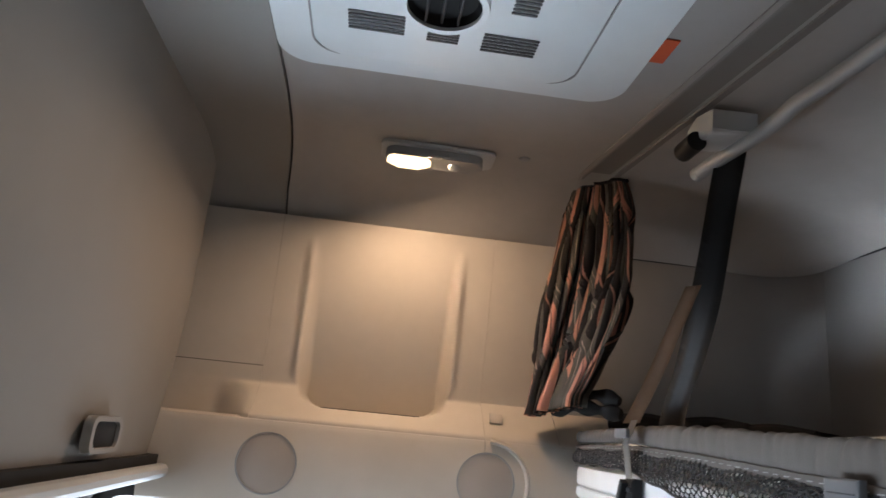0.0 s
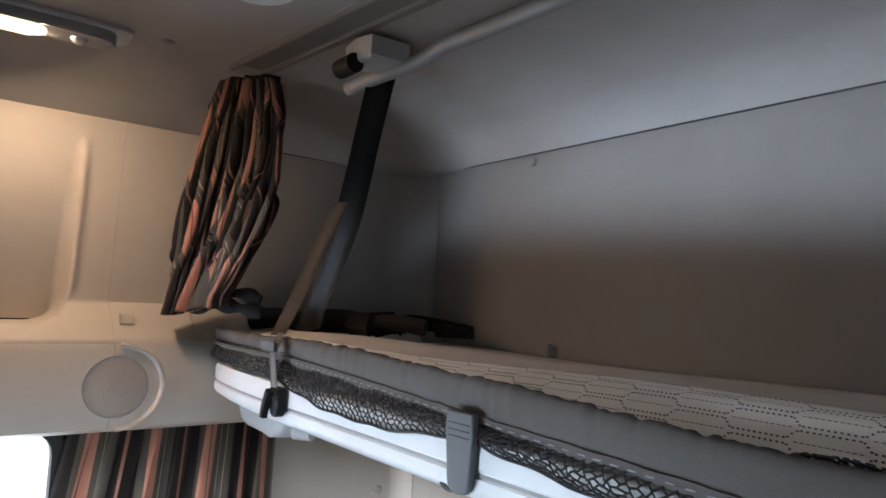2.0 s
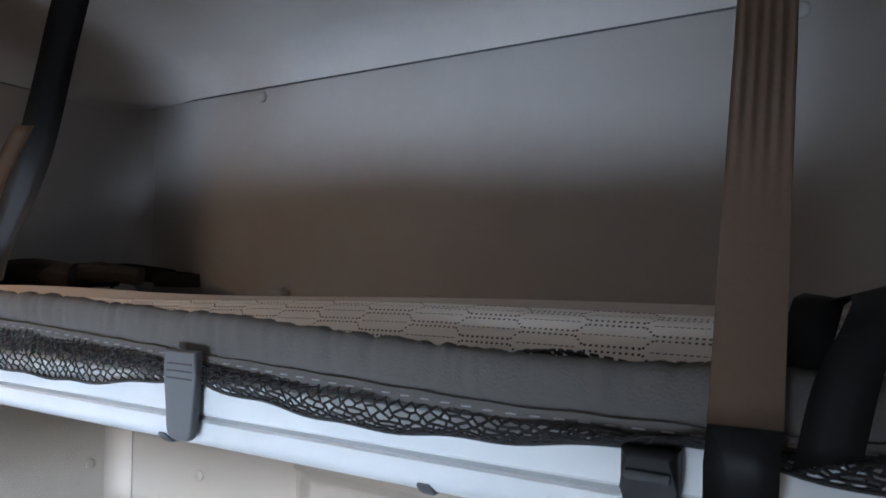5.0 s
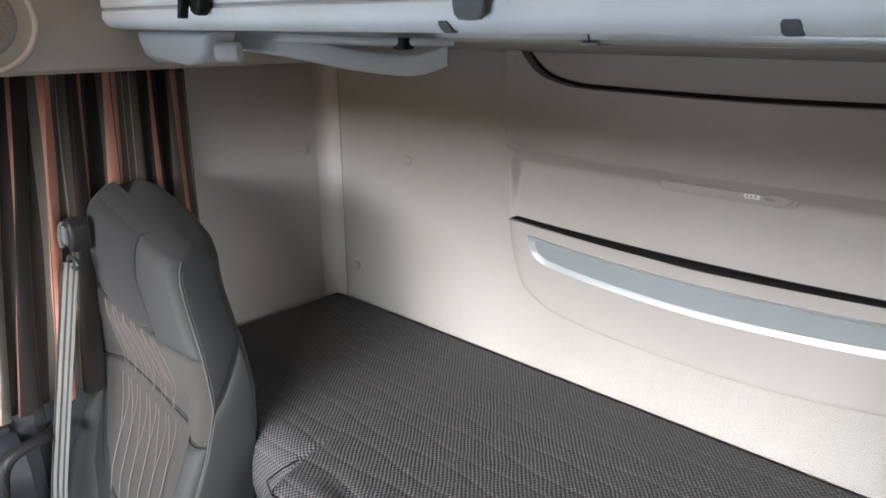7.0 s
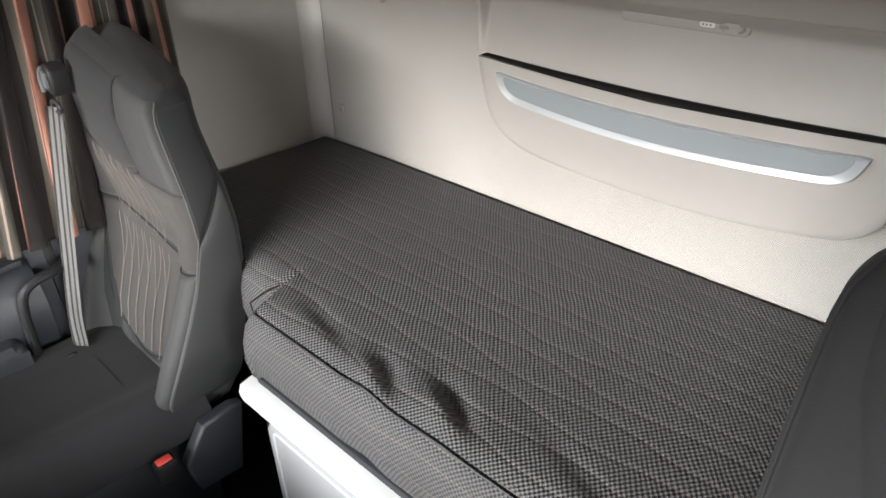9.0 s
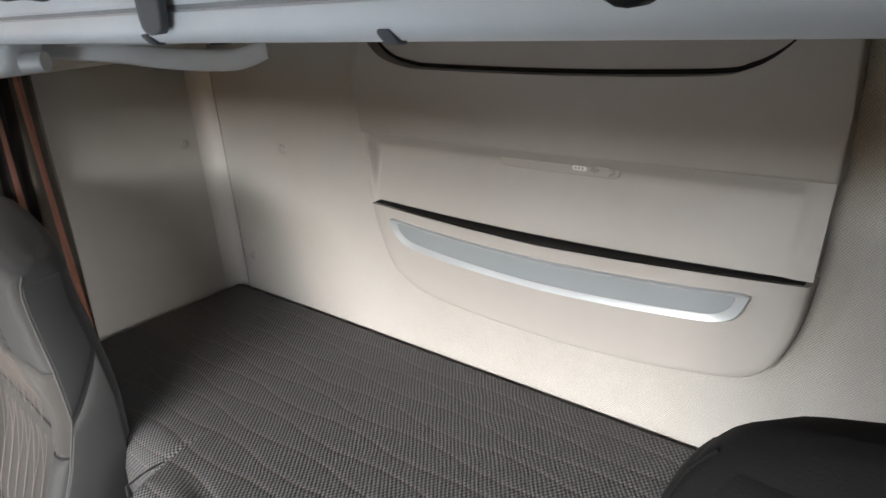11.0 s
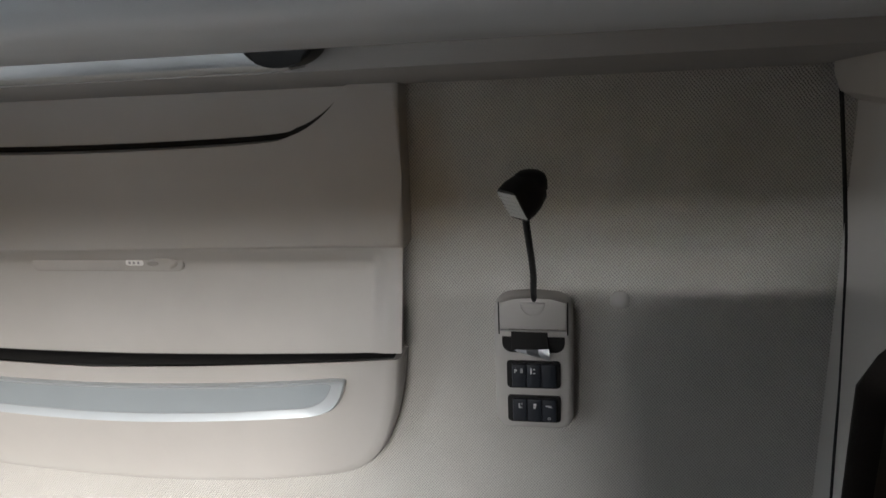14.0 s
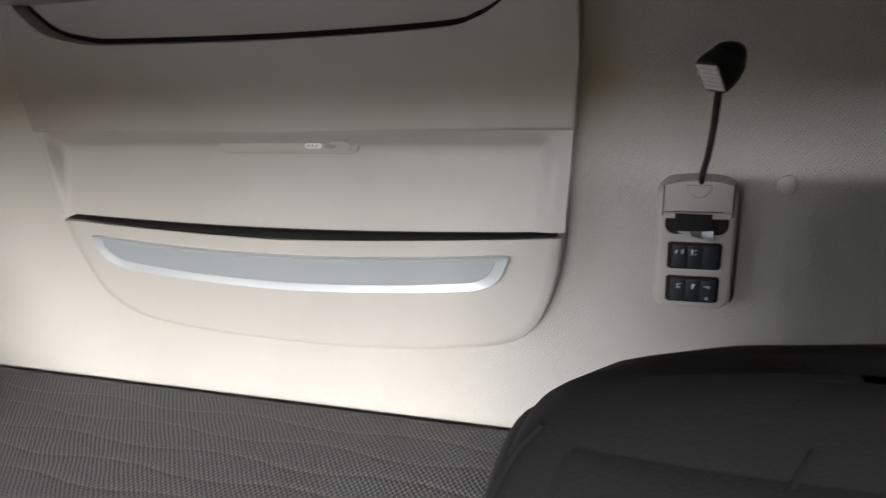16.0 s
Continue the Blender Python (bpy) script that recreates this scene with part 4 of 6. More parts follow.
    # middle panel: a raised border, and a field that sinks towards its top and overhangs the mouth
    def ease(v):
        v = max(0.0, min(1.0, v))
        return v * v * (3 - 2 * v)

    bm = B()
    rows = []
    across = sorted(set([round(float(q), 4) for q in np.concatenate((np.linspace(0, 0.06, 14), np.linspace(0.06, 0.93, 40), np.linspace(0.93, 1, 14)))]))
    for f in np.concatenate((np.linspace(0, 0.75, 14), np.linspace(0.78, 1.0, 18))):
        row = []
        for q in across:
            u0, u1 = -0.440 - 0.006 * f, 0.512 + 0.013 * f
            u = u0 + (u1 - u0) * q
            lo = 1.1945 - 0.0125 * math.sin(math.pi * q)
            v = lo + (1.360 - lo) * f
            inset = ease((u - u0 - 0.008) / 0.016) * ease((u1 - 0.020 - u) / 0.030) * ease((1.354 - v) / 0.042)
            depth = 0.004 + 0.026 * ease((v - 1.19) / 0.14)
            row.append(at(u, v, 0.041 - depth * inset - 0.004 * f))
        rows.append(row)
    slabskin(bm, rows, (0, 0.010, 0))
    part("middle_panel", bm, CREAM, e, smooth=50)
    # grip strip with latch, flush in the field
    strip = rounded(-0.078, 0.178, 1.3085, 1.336, 0.010)
    slip = [(u, v - 0.003 * math.sin(math.pi * (u + 0.078) / 0.256)) for u, v in strip]
    part("grip_gap", slab(B(), [(0.05 + (u - 0.05) * 1.006, 1.3222 + (v - 1.3222) * 1.05) for u, v in slip], lambda u, v, w: at(u, v, 0.0055 + (1.336 - v) * 0.04 + w), 0.0072), LOCKER, e)
    g = part("grip_strip", slab(B(), slip, lambda u, v, w: at(u, v, 0.0070 + (1.336 - v) * 0.04 + w), 0.0072, 0.0022), CREAM, e)
    part("latch", slab(B(), [(0.147 + 0.024 * math.cos(a), 1.321 + 0.010 * math.sin(a)) for a in [2 * math.pi * k / 24 for k in range(24)]], lambda u, v, w: at(u, v, 0.0120 + w), 0.007, 0.005, 3), CREAM, g)
    part("latch_dip", slab(B(), [(0.132 + 0.010 * math.cos(a), 1.321 + 0.0035 * math.sin(a)) for a in [2 * math.pi * k / 16 for k in range(16)]], lambda u, v, w: at(u, v, 0.0184 + w), 0.0012, 0.0006), LOCKER, g)
    part("symbol", slab(B(), rounded(0.084, 0.114, 1.3165, 1.3255, 0.004), lambda u, v, w: at(u, v, 0.0142 + w), 0.0008), ICON, g, "small white printed symbol")
    for k in (0.091, 0.098, 0.1055):
        part("symbol_bar", box(B(), k - 0.0018 - o.x, k + 0.0018 - o.x, -0.0154, -0.0146, 1.3190 - o.z, 1.3230 - o.z), GREYPL, g)
    # upper cover with a curved slot at the top
    slot = [(-0.425, 1.585), (-0.408, 1.558), (-0.364, 1.520), (-0.30, 1.502), (-0.227, 1.496), (0.063, 1.492), (0.322, 1.497), (0.385, 1.507), (0.425, 1.527), (0.455, 1.555), (0.476, 1.585)]
    sl = [(p.x, p.y) for p in smooth_line([(u, v, 0) for u, v in slot], 4)]
    outl = [(-0.462, 1.585), (-0.455, 1.45), (-0.446, 1.352), (0.05, 1.352), (0.528, 1.352), (0.532, 1.45), (0.534, 1.585)] + list(reversed(sl))
    bm = B()
    slab(bm, outl, lambda u, v, w: at(u, v, w * (1.0 + 0.30 * max(0.0, min(1.0, (1.60 - v) / 0.25)))), 0.040, 0.010, 4)
    part("upper_cover", bm, CREAM, e, smooth=50)
    part("slot_back", slab(B(), [(-0.43, 1.48), (0.48, 1.48), (0.48, 1.585), (-0.43, 1.585)], lambda u, v, w: at(u, v, 0.001 + w), 0.010), CREAM, e)
    # Tapered black strip along the slot, with the shading at its edge drawn in.
    wide_gap = [0.0025 + 0.0055 * math.sin(math.pi * min(1.0, max(0.0, k / (len(sl) - 1)))) ** 0.6 for k in range(len(sl))]
    part("slot_gap_shade", slab(B(), [(q[0], q[1]) for q in sl] + [(q[0] + 0.4 * g * (1 if q[0] < -0.35 else -1 if q[0] > 0.38 else 0), q[1] + g) for q, g in reversed(list(zip(sl, wide_gap)))], lambda u, v, w: at(u, v, 0.0112 + w), 0.003), MATTEBLACK, e)
    return e


console()


# ---- rear wall: switch panel with swan-neck lamp ----
def switch_panel():
    o = Vector((0.698, 0.0, 1.076))
    e = empty("switch_panel", o, "cream switch panel with six dark rockers and a taped socket", "switch panel")

    def at(u, v, w):
        return Vector((u, -w, v)) - o
    def body_line(d):
        """The panel's outline, drawn in by d, with a bowed top."""
        line = rounded(0.643 + d, 0.753 - d, 1.074 + d, 1.272 - d, 0.021 - 0.7 * d, 6)
        line = line[:14] + [(0.698 + 0.03 * k, 1.272 - d) for k in (1, 0, -1)] + line[14:]
        return [(u, v + (0.007 * math.cos((u - 0.698) / 0.055 * 1.57) if v > 1.2 else 0)) for u, v in line]
    part("body", grid(B(), [[at(u, v, w) for u, v in body_line(d)] for d, w in ((0.0, 0.0), (0.0, 0.019), (0.0006, 0.0225), (0.0022, 0.0262), (0.0048, 0.0288), (0.0085, 0.0300))], closed=True, caps=True), CREAM, e, smooth=50)
    lid = [(0.653, 1.232), (0.743, 1.232), (0.743, 1.272), (0.722, 1.2765), (0.698, 1.278), (0.674, 1.2765), (0.653, 1.272)]
    part("lid", slab(B(), lid, lambda u, v, w: at(u, v, 0.0305 + w), 0.0045, 0.0015), CREAM, e)
    for u in (0.6512, 0.7448):
        part("lid_gap", box(B(), u - 0.0009 - o.x, u + 0.0009 - o.x, -0.0312, -0.0295, 1.223 - o.z, 1.270 - o.z), MATTEBLACK, e)
    part("lid_edge", box(B(), *[c - o.x for c in (0.653, 0.743)], -0.0355, -0.0305, 1.2215 - o.z, 1.2305 - o.z, 0.001), CREAM, e)
    hollow = rounded(0.655, 0.741, 1.196, 1.231, 0.014)
    part("socket_hollow", slab(B(), hollow, lambda u, v, w: at(u, v, 0.0300 + w), 0.0012), MATTEBLACK, e)
    part("black_tab", slab(B(), [(0.668, 1.202), (0.718, 1.200), (0.718, 1.2285), (0.668, 1.2295)], lambda u, v, w: at(u, v, 0.0312 + w), 0.006, 0.001), MATTEBLACK, e)
    bm = B()
    pts = [[(0.670, 1.2025, 0.036), (0.688, 1.204, 0.040), (0.705, 1.2035, 0.037), (0.7195, 1.205, 0.039)], [(0.676, 1.2000, 0.038), (0.692, 1.1985, 0.044), (0.706, 1.1965, 0.038), (0.7205, 1.196, 0.043)],
           [(0.690, 1.1968, 0.037), (0.700, 1.1940, 0.041), (0.709, 1.1915, 0.038), (0.7205, 1.188, 0.041)]]
    sheet(bm, [[at(*p) for p in r] for r in pts], 0.0006)
    part("torn_tape", bm, TAPE, e, "crumpled torn silver tape", smooth=0)
    dome = [(0.698 + 0.017 * math.cos(a), 1.272 + 0.019 * math.sin(a)) for a in [math.pi + math.pi * k / 14 for k in range(15)]]
    part("neck_socket", slab(B(), dome, lambda u, v, w: at(u, v, 0.033 + w), 0.006, 0.003, 3), CREAM, e)
    for z0 in (1.142, 1.0885):
        fr = part("switch_frame", slab(B(), rounded(0.6605, 0.7350, z0, z0 + 0.0415, 0.005), lambda u, v, w: at(u, v, 0.029 + w), 0.0035, 0.0012), MATTEBLACK, e)
        for k in range(3):
            u0 = 0.6680 + k * 0.0205
            bm = B()
            box(bm, u0 - o.x, u0 + 0.0198 - o.x, -0.0375, -0.031, z0 + 0.0035 - o.z, z0 + 0.038 - o.z, 0.0014)
            for v in bm.verts:
                if v.co.y < -0.034:
                    v.co.y += 0.0016 * math.sin(math.pi * (v.co.z + o.z - z0) / 0.0415)
            part("rocker", bm, NAVY, fr)
    # legible marks
    def mark(u, v, w, h, d=0.0384):
        return box(B(), u - w / 2 - o.x, u + w / 2 - o.x, -d, -d + 0.001, v - h / 2 - o.z, v + h / 2 - o.z)
    for txt, u, v, sz in (("P", 0.6735, 1.1680, 0.0078), ("o", 0.7190, 1.0960, 0.0085)):
        cu = bpy.data.curves.new("letter", "FONT")
        cu.body, cu.size, cu.extrude = txt, sz, 0.0002
        tmp = bpy.data.objects.new("letter", cu)
        me = bpy.data.meshes.new_from_object(tmp)
        bpy.data.objects.remove(tmp)
        me.materials.append(ICON)
        ob = new("letter", me)
        ob.parent = e
        ob.matrix_local = Matrix.Translation(Vector((u - 0.0025, -0.0382, v)) - Vector((o.x, 0, o.z))) @ Matrix.Rotation(radians(90), 4, "X")
    for u, v, w, h in ((0.6812, 1.1735, 0.0035, 0.0012), (0.6812, 1.1712, 0.0035, 0.0012), (0.6812, 1.1689, 0.0035, 0.0012), (0.6945, 1.1710, 0.0022, 0.0085), (0.6990, 1.1735, 0.0030, 0.0010), (0.6990, 1.1675, 0.0030, 0.0010),
                       (0.6770, 1.1170, 0.0012, 0.0070), (0.6790, 1.1142, 0.0040, 0.0010), (0.6808, 1.1200, 0.0010, 0.0020), (0.6990, 1.1185, 0.0040, 0.0038), (0.6985, 1.1142, 0.0030, 0.0022), (0.7180, 1.1172, 0.0080, 0.0010), (0.7205, 1.1155, 0.0050, 0.0010)):
        part("symbol", mark(u, v, w, h), ICON, e)
    return e


switch_panel()


def neck_lamp():
    e = empty("reading_lamp", (0.70, -0.04, 1.283), "black swan-neck reading lamp with a ribbed clear lens", "lamp")
    o = Vector((0.70, -0.04, 1.283))
    neck = smooth_line([(0.700, -0.030, 1.272), (0.700, -0.042, 1.290), (0.702, -0.075, 1.322), (0.702, -0.115, 1.358), (0.701, -0.150, 1.392), (0.700, -0.176, 1.420), (0.700, -0.190, 1.440)], 6)
    part("neck", tube(B(), [p - o for p in neck], 0.0042, 10), BLACK, e)
    bm = B()
    # head: a rounded hood, squared off towards its lens
    axis = Vector((-0.52, -0.50, -0.42)).normalized()
    side = Vector((0.75, -0.62, 0.05))
    side = (side - axis * side.dot(axis)).normalized()
    up = axis.cross(side)
    c = Vector((0.702, -0.196, 1.457)) - o
    rows = []
    for d, wdt, hgt, sq in ((-0.021, 0.004, 0.004, 2), (-0.018, 0.012, 0.012, 2), (-0.011, 0.018, 0.0185, 2.2), (0.0, 0.0195, 0.0215, 2.6), (0.011, 0.0182, 0.0215, 4), (0.0215, 0.0162, 0.0200, 6)):
        r = []
        for k in range(28):
            a = 2 * math.pi * k / 28
            ca, sa = math.cos(a), math.sin(a)
            q = (abs(ca) ** sq + abs(sa) ** sq) ** (-1 / sq)
            r.append(c + axis * d + side * ca * q * wdt + up * sa * q * hgt)
        rows.append(r)
    grid(bm, rows, closed=True, caps=True)
    hd = part("head", bm, BLACK, e)
    part("knob", tube(B(), [c - axis * 0.006 + Vector((0, 0, h)) for h in (0.0, 0.010, 0.016, 0.0195, 0.021)], [0.0185, 0.0182, 0.0155, 0.010, 0.003], 20), BLACK, e)
    for i in range(6):
        for j in range(5):
            p = c + axis * 0.0218 + side * ((j - 2) * 0.0056) + up * ((i - 2.5) * 0.0056)
            b = B()
            slab(b, [(-0.0025, -0.0025), (0.0025, -0.0025), (0.0025, 0.0025), (-0.0025, 0.0025)], lambda u, v, w: p + side * u + up * v + axis * w, 0.0012, 0.0006, 1)
            part("lens_facet", b, CLEAR, hd)
    return e


neck_lamp()


# ---- lower bunk ----
def bunk_front(x):
    """The mattress's front edge steps back behind the seat."""
    t = max(0.0, min(1.0, (x + 0.505) / 0.022))
    return -0.635 - 0.093 * t * t * (3 - 2 * t)


def lower_bunk():
    e = empty("lower_bunk_mattress", (0, -0.36, 0.60), "dark grey dimpled bunk mattress with reddish quilting", "mattress")
    o = Vector((0, -0.36, 0.60))
    dents = [(-0.100, -0.678, 0.058, 0.017, radians(-30)), (0.045, -0.652, 0.066, 0.016, radians(-27)), (-0.30, -0.655, 0.10, 0.006, radians(-12)), (0.30, -0.64, 0.12, 0.004, radians(-20))]
    xs = list(np.linspace(-1.125, -0.52, 48)) + list(np.linspace(-0.510, -0.478, 9)) + list(np.linspace(-0.465, 1.10, 140))
    rows = []
    for j in range(111):
        v = j / 110
        row = []
        for x in xs:
            yf = bunk_front(x)
            y = -0.004 + (yf + 0.004) * v
            z = 0.80 + 0.005 * math.sin(3 * x + 1) * math.sin(4 * y)
            z -= 0.014 * (1 - min(1.0, (1 - v) * abs(yf) / 0.05)) ** 2
            z -= 0.018 * (1 - min(1.0, (-y - 0.004) / 0.020)) ** 2
            cut = math.exp(-((x + 0.49) / 0.014) ** 2) * max(0.0, (v - 0.86) / 0.14)
            z -= 0.03 * cut
            for dx, dy, ln, dp, an in dents:
                a, b = x - dx, y - dy
                p, q = a * math.cos(an) + b * math.sin(an), -a * math.sin(an) + b * math.cos(an)
                z -= dp * math.exp(-(p / ln) ** 2 - (q / 0.020) ** 2)
                z += dp * 0.75 * math.exp(-(p / ln) ** 2 - ((q + 0.036) / 0.026) ** 2)
            row.append(Vector((x, y, z)))
        rows.append(row)
    main = [rows[0][57:]] + [r[57:] for r in rows[1:]]
    front = [[p + Vector((0, dy, dz)) for p in rows[-1]] for dy, dz in ((-0.018, -0.014), (-0.030, -0.05), (-0.034, -0.10), (-0.024, -0.15), (-0.012, -0.17))]
    full = rows + front + [[Vector((p.x, p.y + 0.2, 0.61)) for p in front[-1]]]
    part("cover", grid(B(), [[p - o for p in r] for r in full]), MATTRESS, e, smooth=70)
    bm = B()
    seam = smooth_line([(-0.495, -0.640, 0.796), (-0.492, -0.680, 0.799), (-0.486, -0.722, 0.796)], 4) + [p + Vector((0, -0.006, 0.001)) for p in main[-1][1::2]]
    tube(bm, [p - o for p in seam], 0.0022, 6)
    part("piping", bm, DARK, e, "dark piping along the front edge")
    # embossed maker's word as plain bars
    for k, (w, h) in enumerate(((0.016, 0.020), (0.02, 0.02), (0.022, 0.02), (0.022, 0.02), (0.02, 0.02), (0.018, 0.02), (0.02, 0.02))):
        x = -0.40 + k * 0.036
        part("embossed_bar", box(B(), x - w / 2, x + w / 2, -0.3895, -0.3865, 0.095, 0.095 + h * 0.7, 0.001), DARK, e)
    return e


lower_bunk()
bm = B()
prof = [(-0.745, 0.585), (-0.768, 0.580), (-0.776, 0.560), (-0.772, 0.535), (-0.758, 0.522), (-0.735, 0.520), (-0.735, 0.585)]
grid(bm, [[Vector((x, y, z)) for y, z in prof] for x in (-0.52, 0.2, 1.12)], closed=True, caps=True)
thing("bunk_rail", bm, PALEGREY, "pale grey rounded rail along the lower bunk's front", "rail")


def bunk_base():
    e = empty("bunk_base", (0, -0.4, 0.0), "dark grey bunk base with drawer fronts", "bed base", kind="structure")
    part("body", box(B(), -0.50, 1.14, -0.34, 0.395, 0.0, 0.60, 0.01), DARK, e)
    part("foot_body", box(B(), -1.14, -0.503, -0.20, 0.395, 0.0, 0.62, 0.01), DARK, e)
    for x0, x1 in ((-0.46, 0.05), (0.07, 0.58), (0.60, 1.11)):
        d = part("drawer_front", slab(B(), rounded(x0, x1, 0.20, 0.50, 0.03), lambda u, v, w: Vector((u, -0.341 - w, v)), 0.014, 0.006), GREYPL, e)
        part("drawer_trim", ring(B(), rounded(x0 + 0.02, x1 - 0.02, 0.22, 0.48, 0.02), rounded(x0 + 0.026, x1 - 0.026, 0.226, 0.474, 0.016), lambda u, v, w: Vector((u, -0.355 - w, v)), 0.003), PALEGREY, d)
    return e


bunk_base()


# ---- upper bunk ----
YB = -0.728                    # front of the beam


def roll_line(x):
    """Centre of the padded roll above the net: it sags towards the middle and stands a little in front of the mattress."""
    z = float(np.interp(x, (-1.05, -0.55, -0.3, 0.0, 0.4, 0.6, 1.05), (1.760, 1.765, 1.757, 1.742, 1.724, 1.725, 1.736)))
    return Vector((x, YB + 0.016 + 0.045 * (max(0.0, abs(x) - 0.60) / 0.45) ** 2, z))


def upper_bunk():
    o = Vector((0, -0.36, 1.62))
    e = empty("upper_bunk", o, "upper bunk with a white front beam, net and grey padded edge", "bunk bed")

    def along(prof, x0, x1, n=30, bend=True):
        rows = []
        for x in np.linspace(x0, x1, n):
            back = 0.0
            if bend:
                q = max(0.0, abs(x) - 0.60) / 0.45
                back = 0.045 * q * q
            end = max(0.0, abs(x) - (abs(x1) - 0.05)) / 0.05
            rows.append([Vector((x, y + back + 0.02 * end ** 2 * (1 if y < -0.6 else 0), z)) - o for y, z in prof])
        return grid(B(), rows, closed=True, caps=True)
    upper = [(YB + 0.09, 1.697), (YB + 0.012, 1.697), (YB + 0.003, 1.692), (YB, 1.682), (YB, 1.657), (YB + 0.003, 1.654), (YB + 0.09, 1.654)]
    lower = [(YB + 0.09, 1.650), (YB + 0.004, 1.650), (YB, 1.647), (YB - 0.001, 1.634), (YB + 0.004, 1.625), (YB + 0.014, 1.6175), (YB + 0.040, 1.614), (YB + 0.10, 1.613), (-0.335, 1.6115), (-0.330, 1.6145), (-0.330, 1.650)]
    part("upper_beam", along(upper, -1.045, 1.045), WHITE, e, "white plastic beam")
    part("lower_beam", along(lower, -1.045, 1.045), WHITE, e, "white plastic beam with a rounded lower edge")
    part("beam_groove", along([(YB + 0.08, 1.656), (YB + 0.003, 1.656), (YB + 0.003, 1.648), (YB + 0.08, 1.648)], -1.043, 1.043), GREYPL, e)
    part("base_board", box(B(), -1.02, 1.02, -0.62 - o.y, -0.01 - o.y, 1.618 - o.z, 1.66 - o.z, 0.004), CREAM, e)
    # mattress: printed front border, plain top
    bm = B()
    rows = []
    for y, z in ((-0.665, 1.66), (-0.678, 1.69), (-0.680, 1.725), (-0.673, 1.752), (-0.655, 1.770), (-0.632, 1.777)):
        rows.append([Vector((x, y, z + (0.003 * math.sin(7 * x) + 0.010 * x) * (1 if z > 1.7 else 0))) - o for x in np.linspace(-0.98, 1.02, 80)])
    part("mattress_border", grid(bm, rows), BORDER, e, "off-white printed mattress border", smooth=60)
    bm = B()
    rows = []
    for k in range(25):
        y = -0.630 + 0.622 * k / 24
        rows.append([Vector((x, y, 1.777 + 0.005 * min(1, k / 3) - 0.045 * max(0, min(1, (k - 3) / 18)) + 0.004 * math.sin(5 * x + 3 * y) * min(1, k / 5) + (0.003 * math.sin(7 * x) + 0.010 * x) * (1 - min(1, k / 10)))) - o for x in np.linspace(-0.98, 1.02, 80)])
    rows.append([p - Vector((0, 0, 0.07)) for p in rows[-1]])
    part("mattress_top", grid(bm, rows), SHEET, e, "plain beige mattress top", smooth=60)
    # dotted hexagon print on the border
    quads, faces = [], []
    length = 0.120

    def on_border(s, x):
        """Point on the border: s metres from its front up over the edge."""
        path = [(-0.6785, 1.690), (-0.6805, 1.725), (-0.6735, 1.752), (-0.6555, 1.770), (-0.634, 1.777)]
        for (ya, za), (yb, zb) in zip(path, path[1:]):
            d = math.hypot(yb - ya, zb - za)
            if s <= d:
                f = s / d
                ny, nz = -(zb - za) / d, (yb - ya) / d
                return Vector((x, ya + (yb - ya) * f + ny * 0.0008, za + (zb - za) * f + nz * 0.0008 + 0.003 * math.sin(7 * x) + 0.010 * x)), (yb - ya) / d, (zb - za) / d
            s -= d
        return None
    def dot(x, s, w, h):
        if s < 0.0:
            return
        r = on_border(s, x)
        if r is None:
            return
        p, dy, dz = r
        for a, b in ((-w, -h), (w, -h), (w, h), (-w, h)):
            quads.append(p - o + Vector((a, dy * b, dz * b)))
        n = len(quads)
        faces.append((n - 4, n - 3, n - 2, n - 1))
    flat, half = 0.047, 0.0135
    for row in range(-1, 9):
        s = 0.004 + row * half
        for c in range(-10, 11):
            x0 = c * length + (row % 2) * length / 2
            for k in range(10):
                x = x0 - flat / 2 + flat * k / 9
                dot(x, s - 0.0025, 0.0012, 0.0009)
                dot(x, s + 0.0025, 0.0012, 0.0009)
            for k in range(1, 4):
                f = k / 4
                dot(x0 + flat / 2 + 0.013 * f, s + half * f, 0.0011, 0.0009)
                dot(x0 - flat / 2 - 0.013 * f, s + half * f, 0.0011, 0.0009)
            for k in range(11):
                dot(x0 - 0.026 + 0.0052 * k, s + half, 0.0017, 0.0004)
    me = bpy.data.meshes.new("printed_dots")
    me.from_pydata([tuple(q) for q in quads], [], faces)
    me.materials.append(DOT)
    pd = new("printed_dots", me)
    pd.parent = e
    tagged(pd, "brown dotted honeycomb print", kind="stuff")
    # padded roll: an upright band of quilted cloth, puckered along its seam
    bm = B()
    rows = []
    rng = random.Random(4)
    bumps = [(rng.uniform(-1.03, 1.03), rng.uniform(0.004, 0.009), rng.uniform(-0.0024, 0.0022), rng.uniform(-0.6, 0.6)) for _ in range(420)]
    for k in range(601):
        x = -1.03 + 2.06 * k / 600
        c = roll_line(x)
        near = [q for q in bumps if abs(q[0] - x) < 0.035]
        row = []
        for a in [2 * math.pi * q / 20 for q in range(20)]:
            ca, sa = math.cos(a), math.sin(a)
            puck = sum(h * math.exp(-((x - bx - ln * 0.012 * sa) / wd) ** 2) for bx, wd, h, ln in near) * (0.35 + 0.65 * max(0.0, sa + 0.3))
            ry, rz = 0.0125 + puck, float(np.interp(x, (-0.62, -0.50, -0.20, 0.05, 0.40), (0.014, 0.019, 0.0235, 0.0265, 0.0245))) + puck * 0.6
            row.append(c + Vector((0, math.copysign(abs(ca) ** 0.8, ca) * ry, math.copysign(abs(sa) ** 0.8, sa) * rz)) - o)
        rows.append(row)
    part("padded_edge", grid(bm, rows, closed=True, caps=True), PADDING, e, "grey padded cloth roll", smooth=60)
    bm = B()
    rows = []
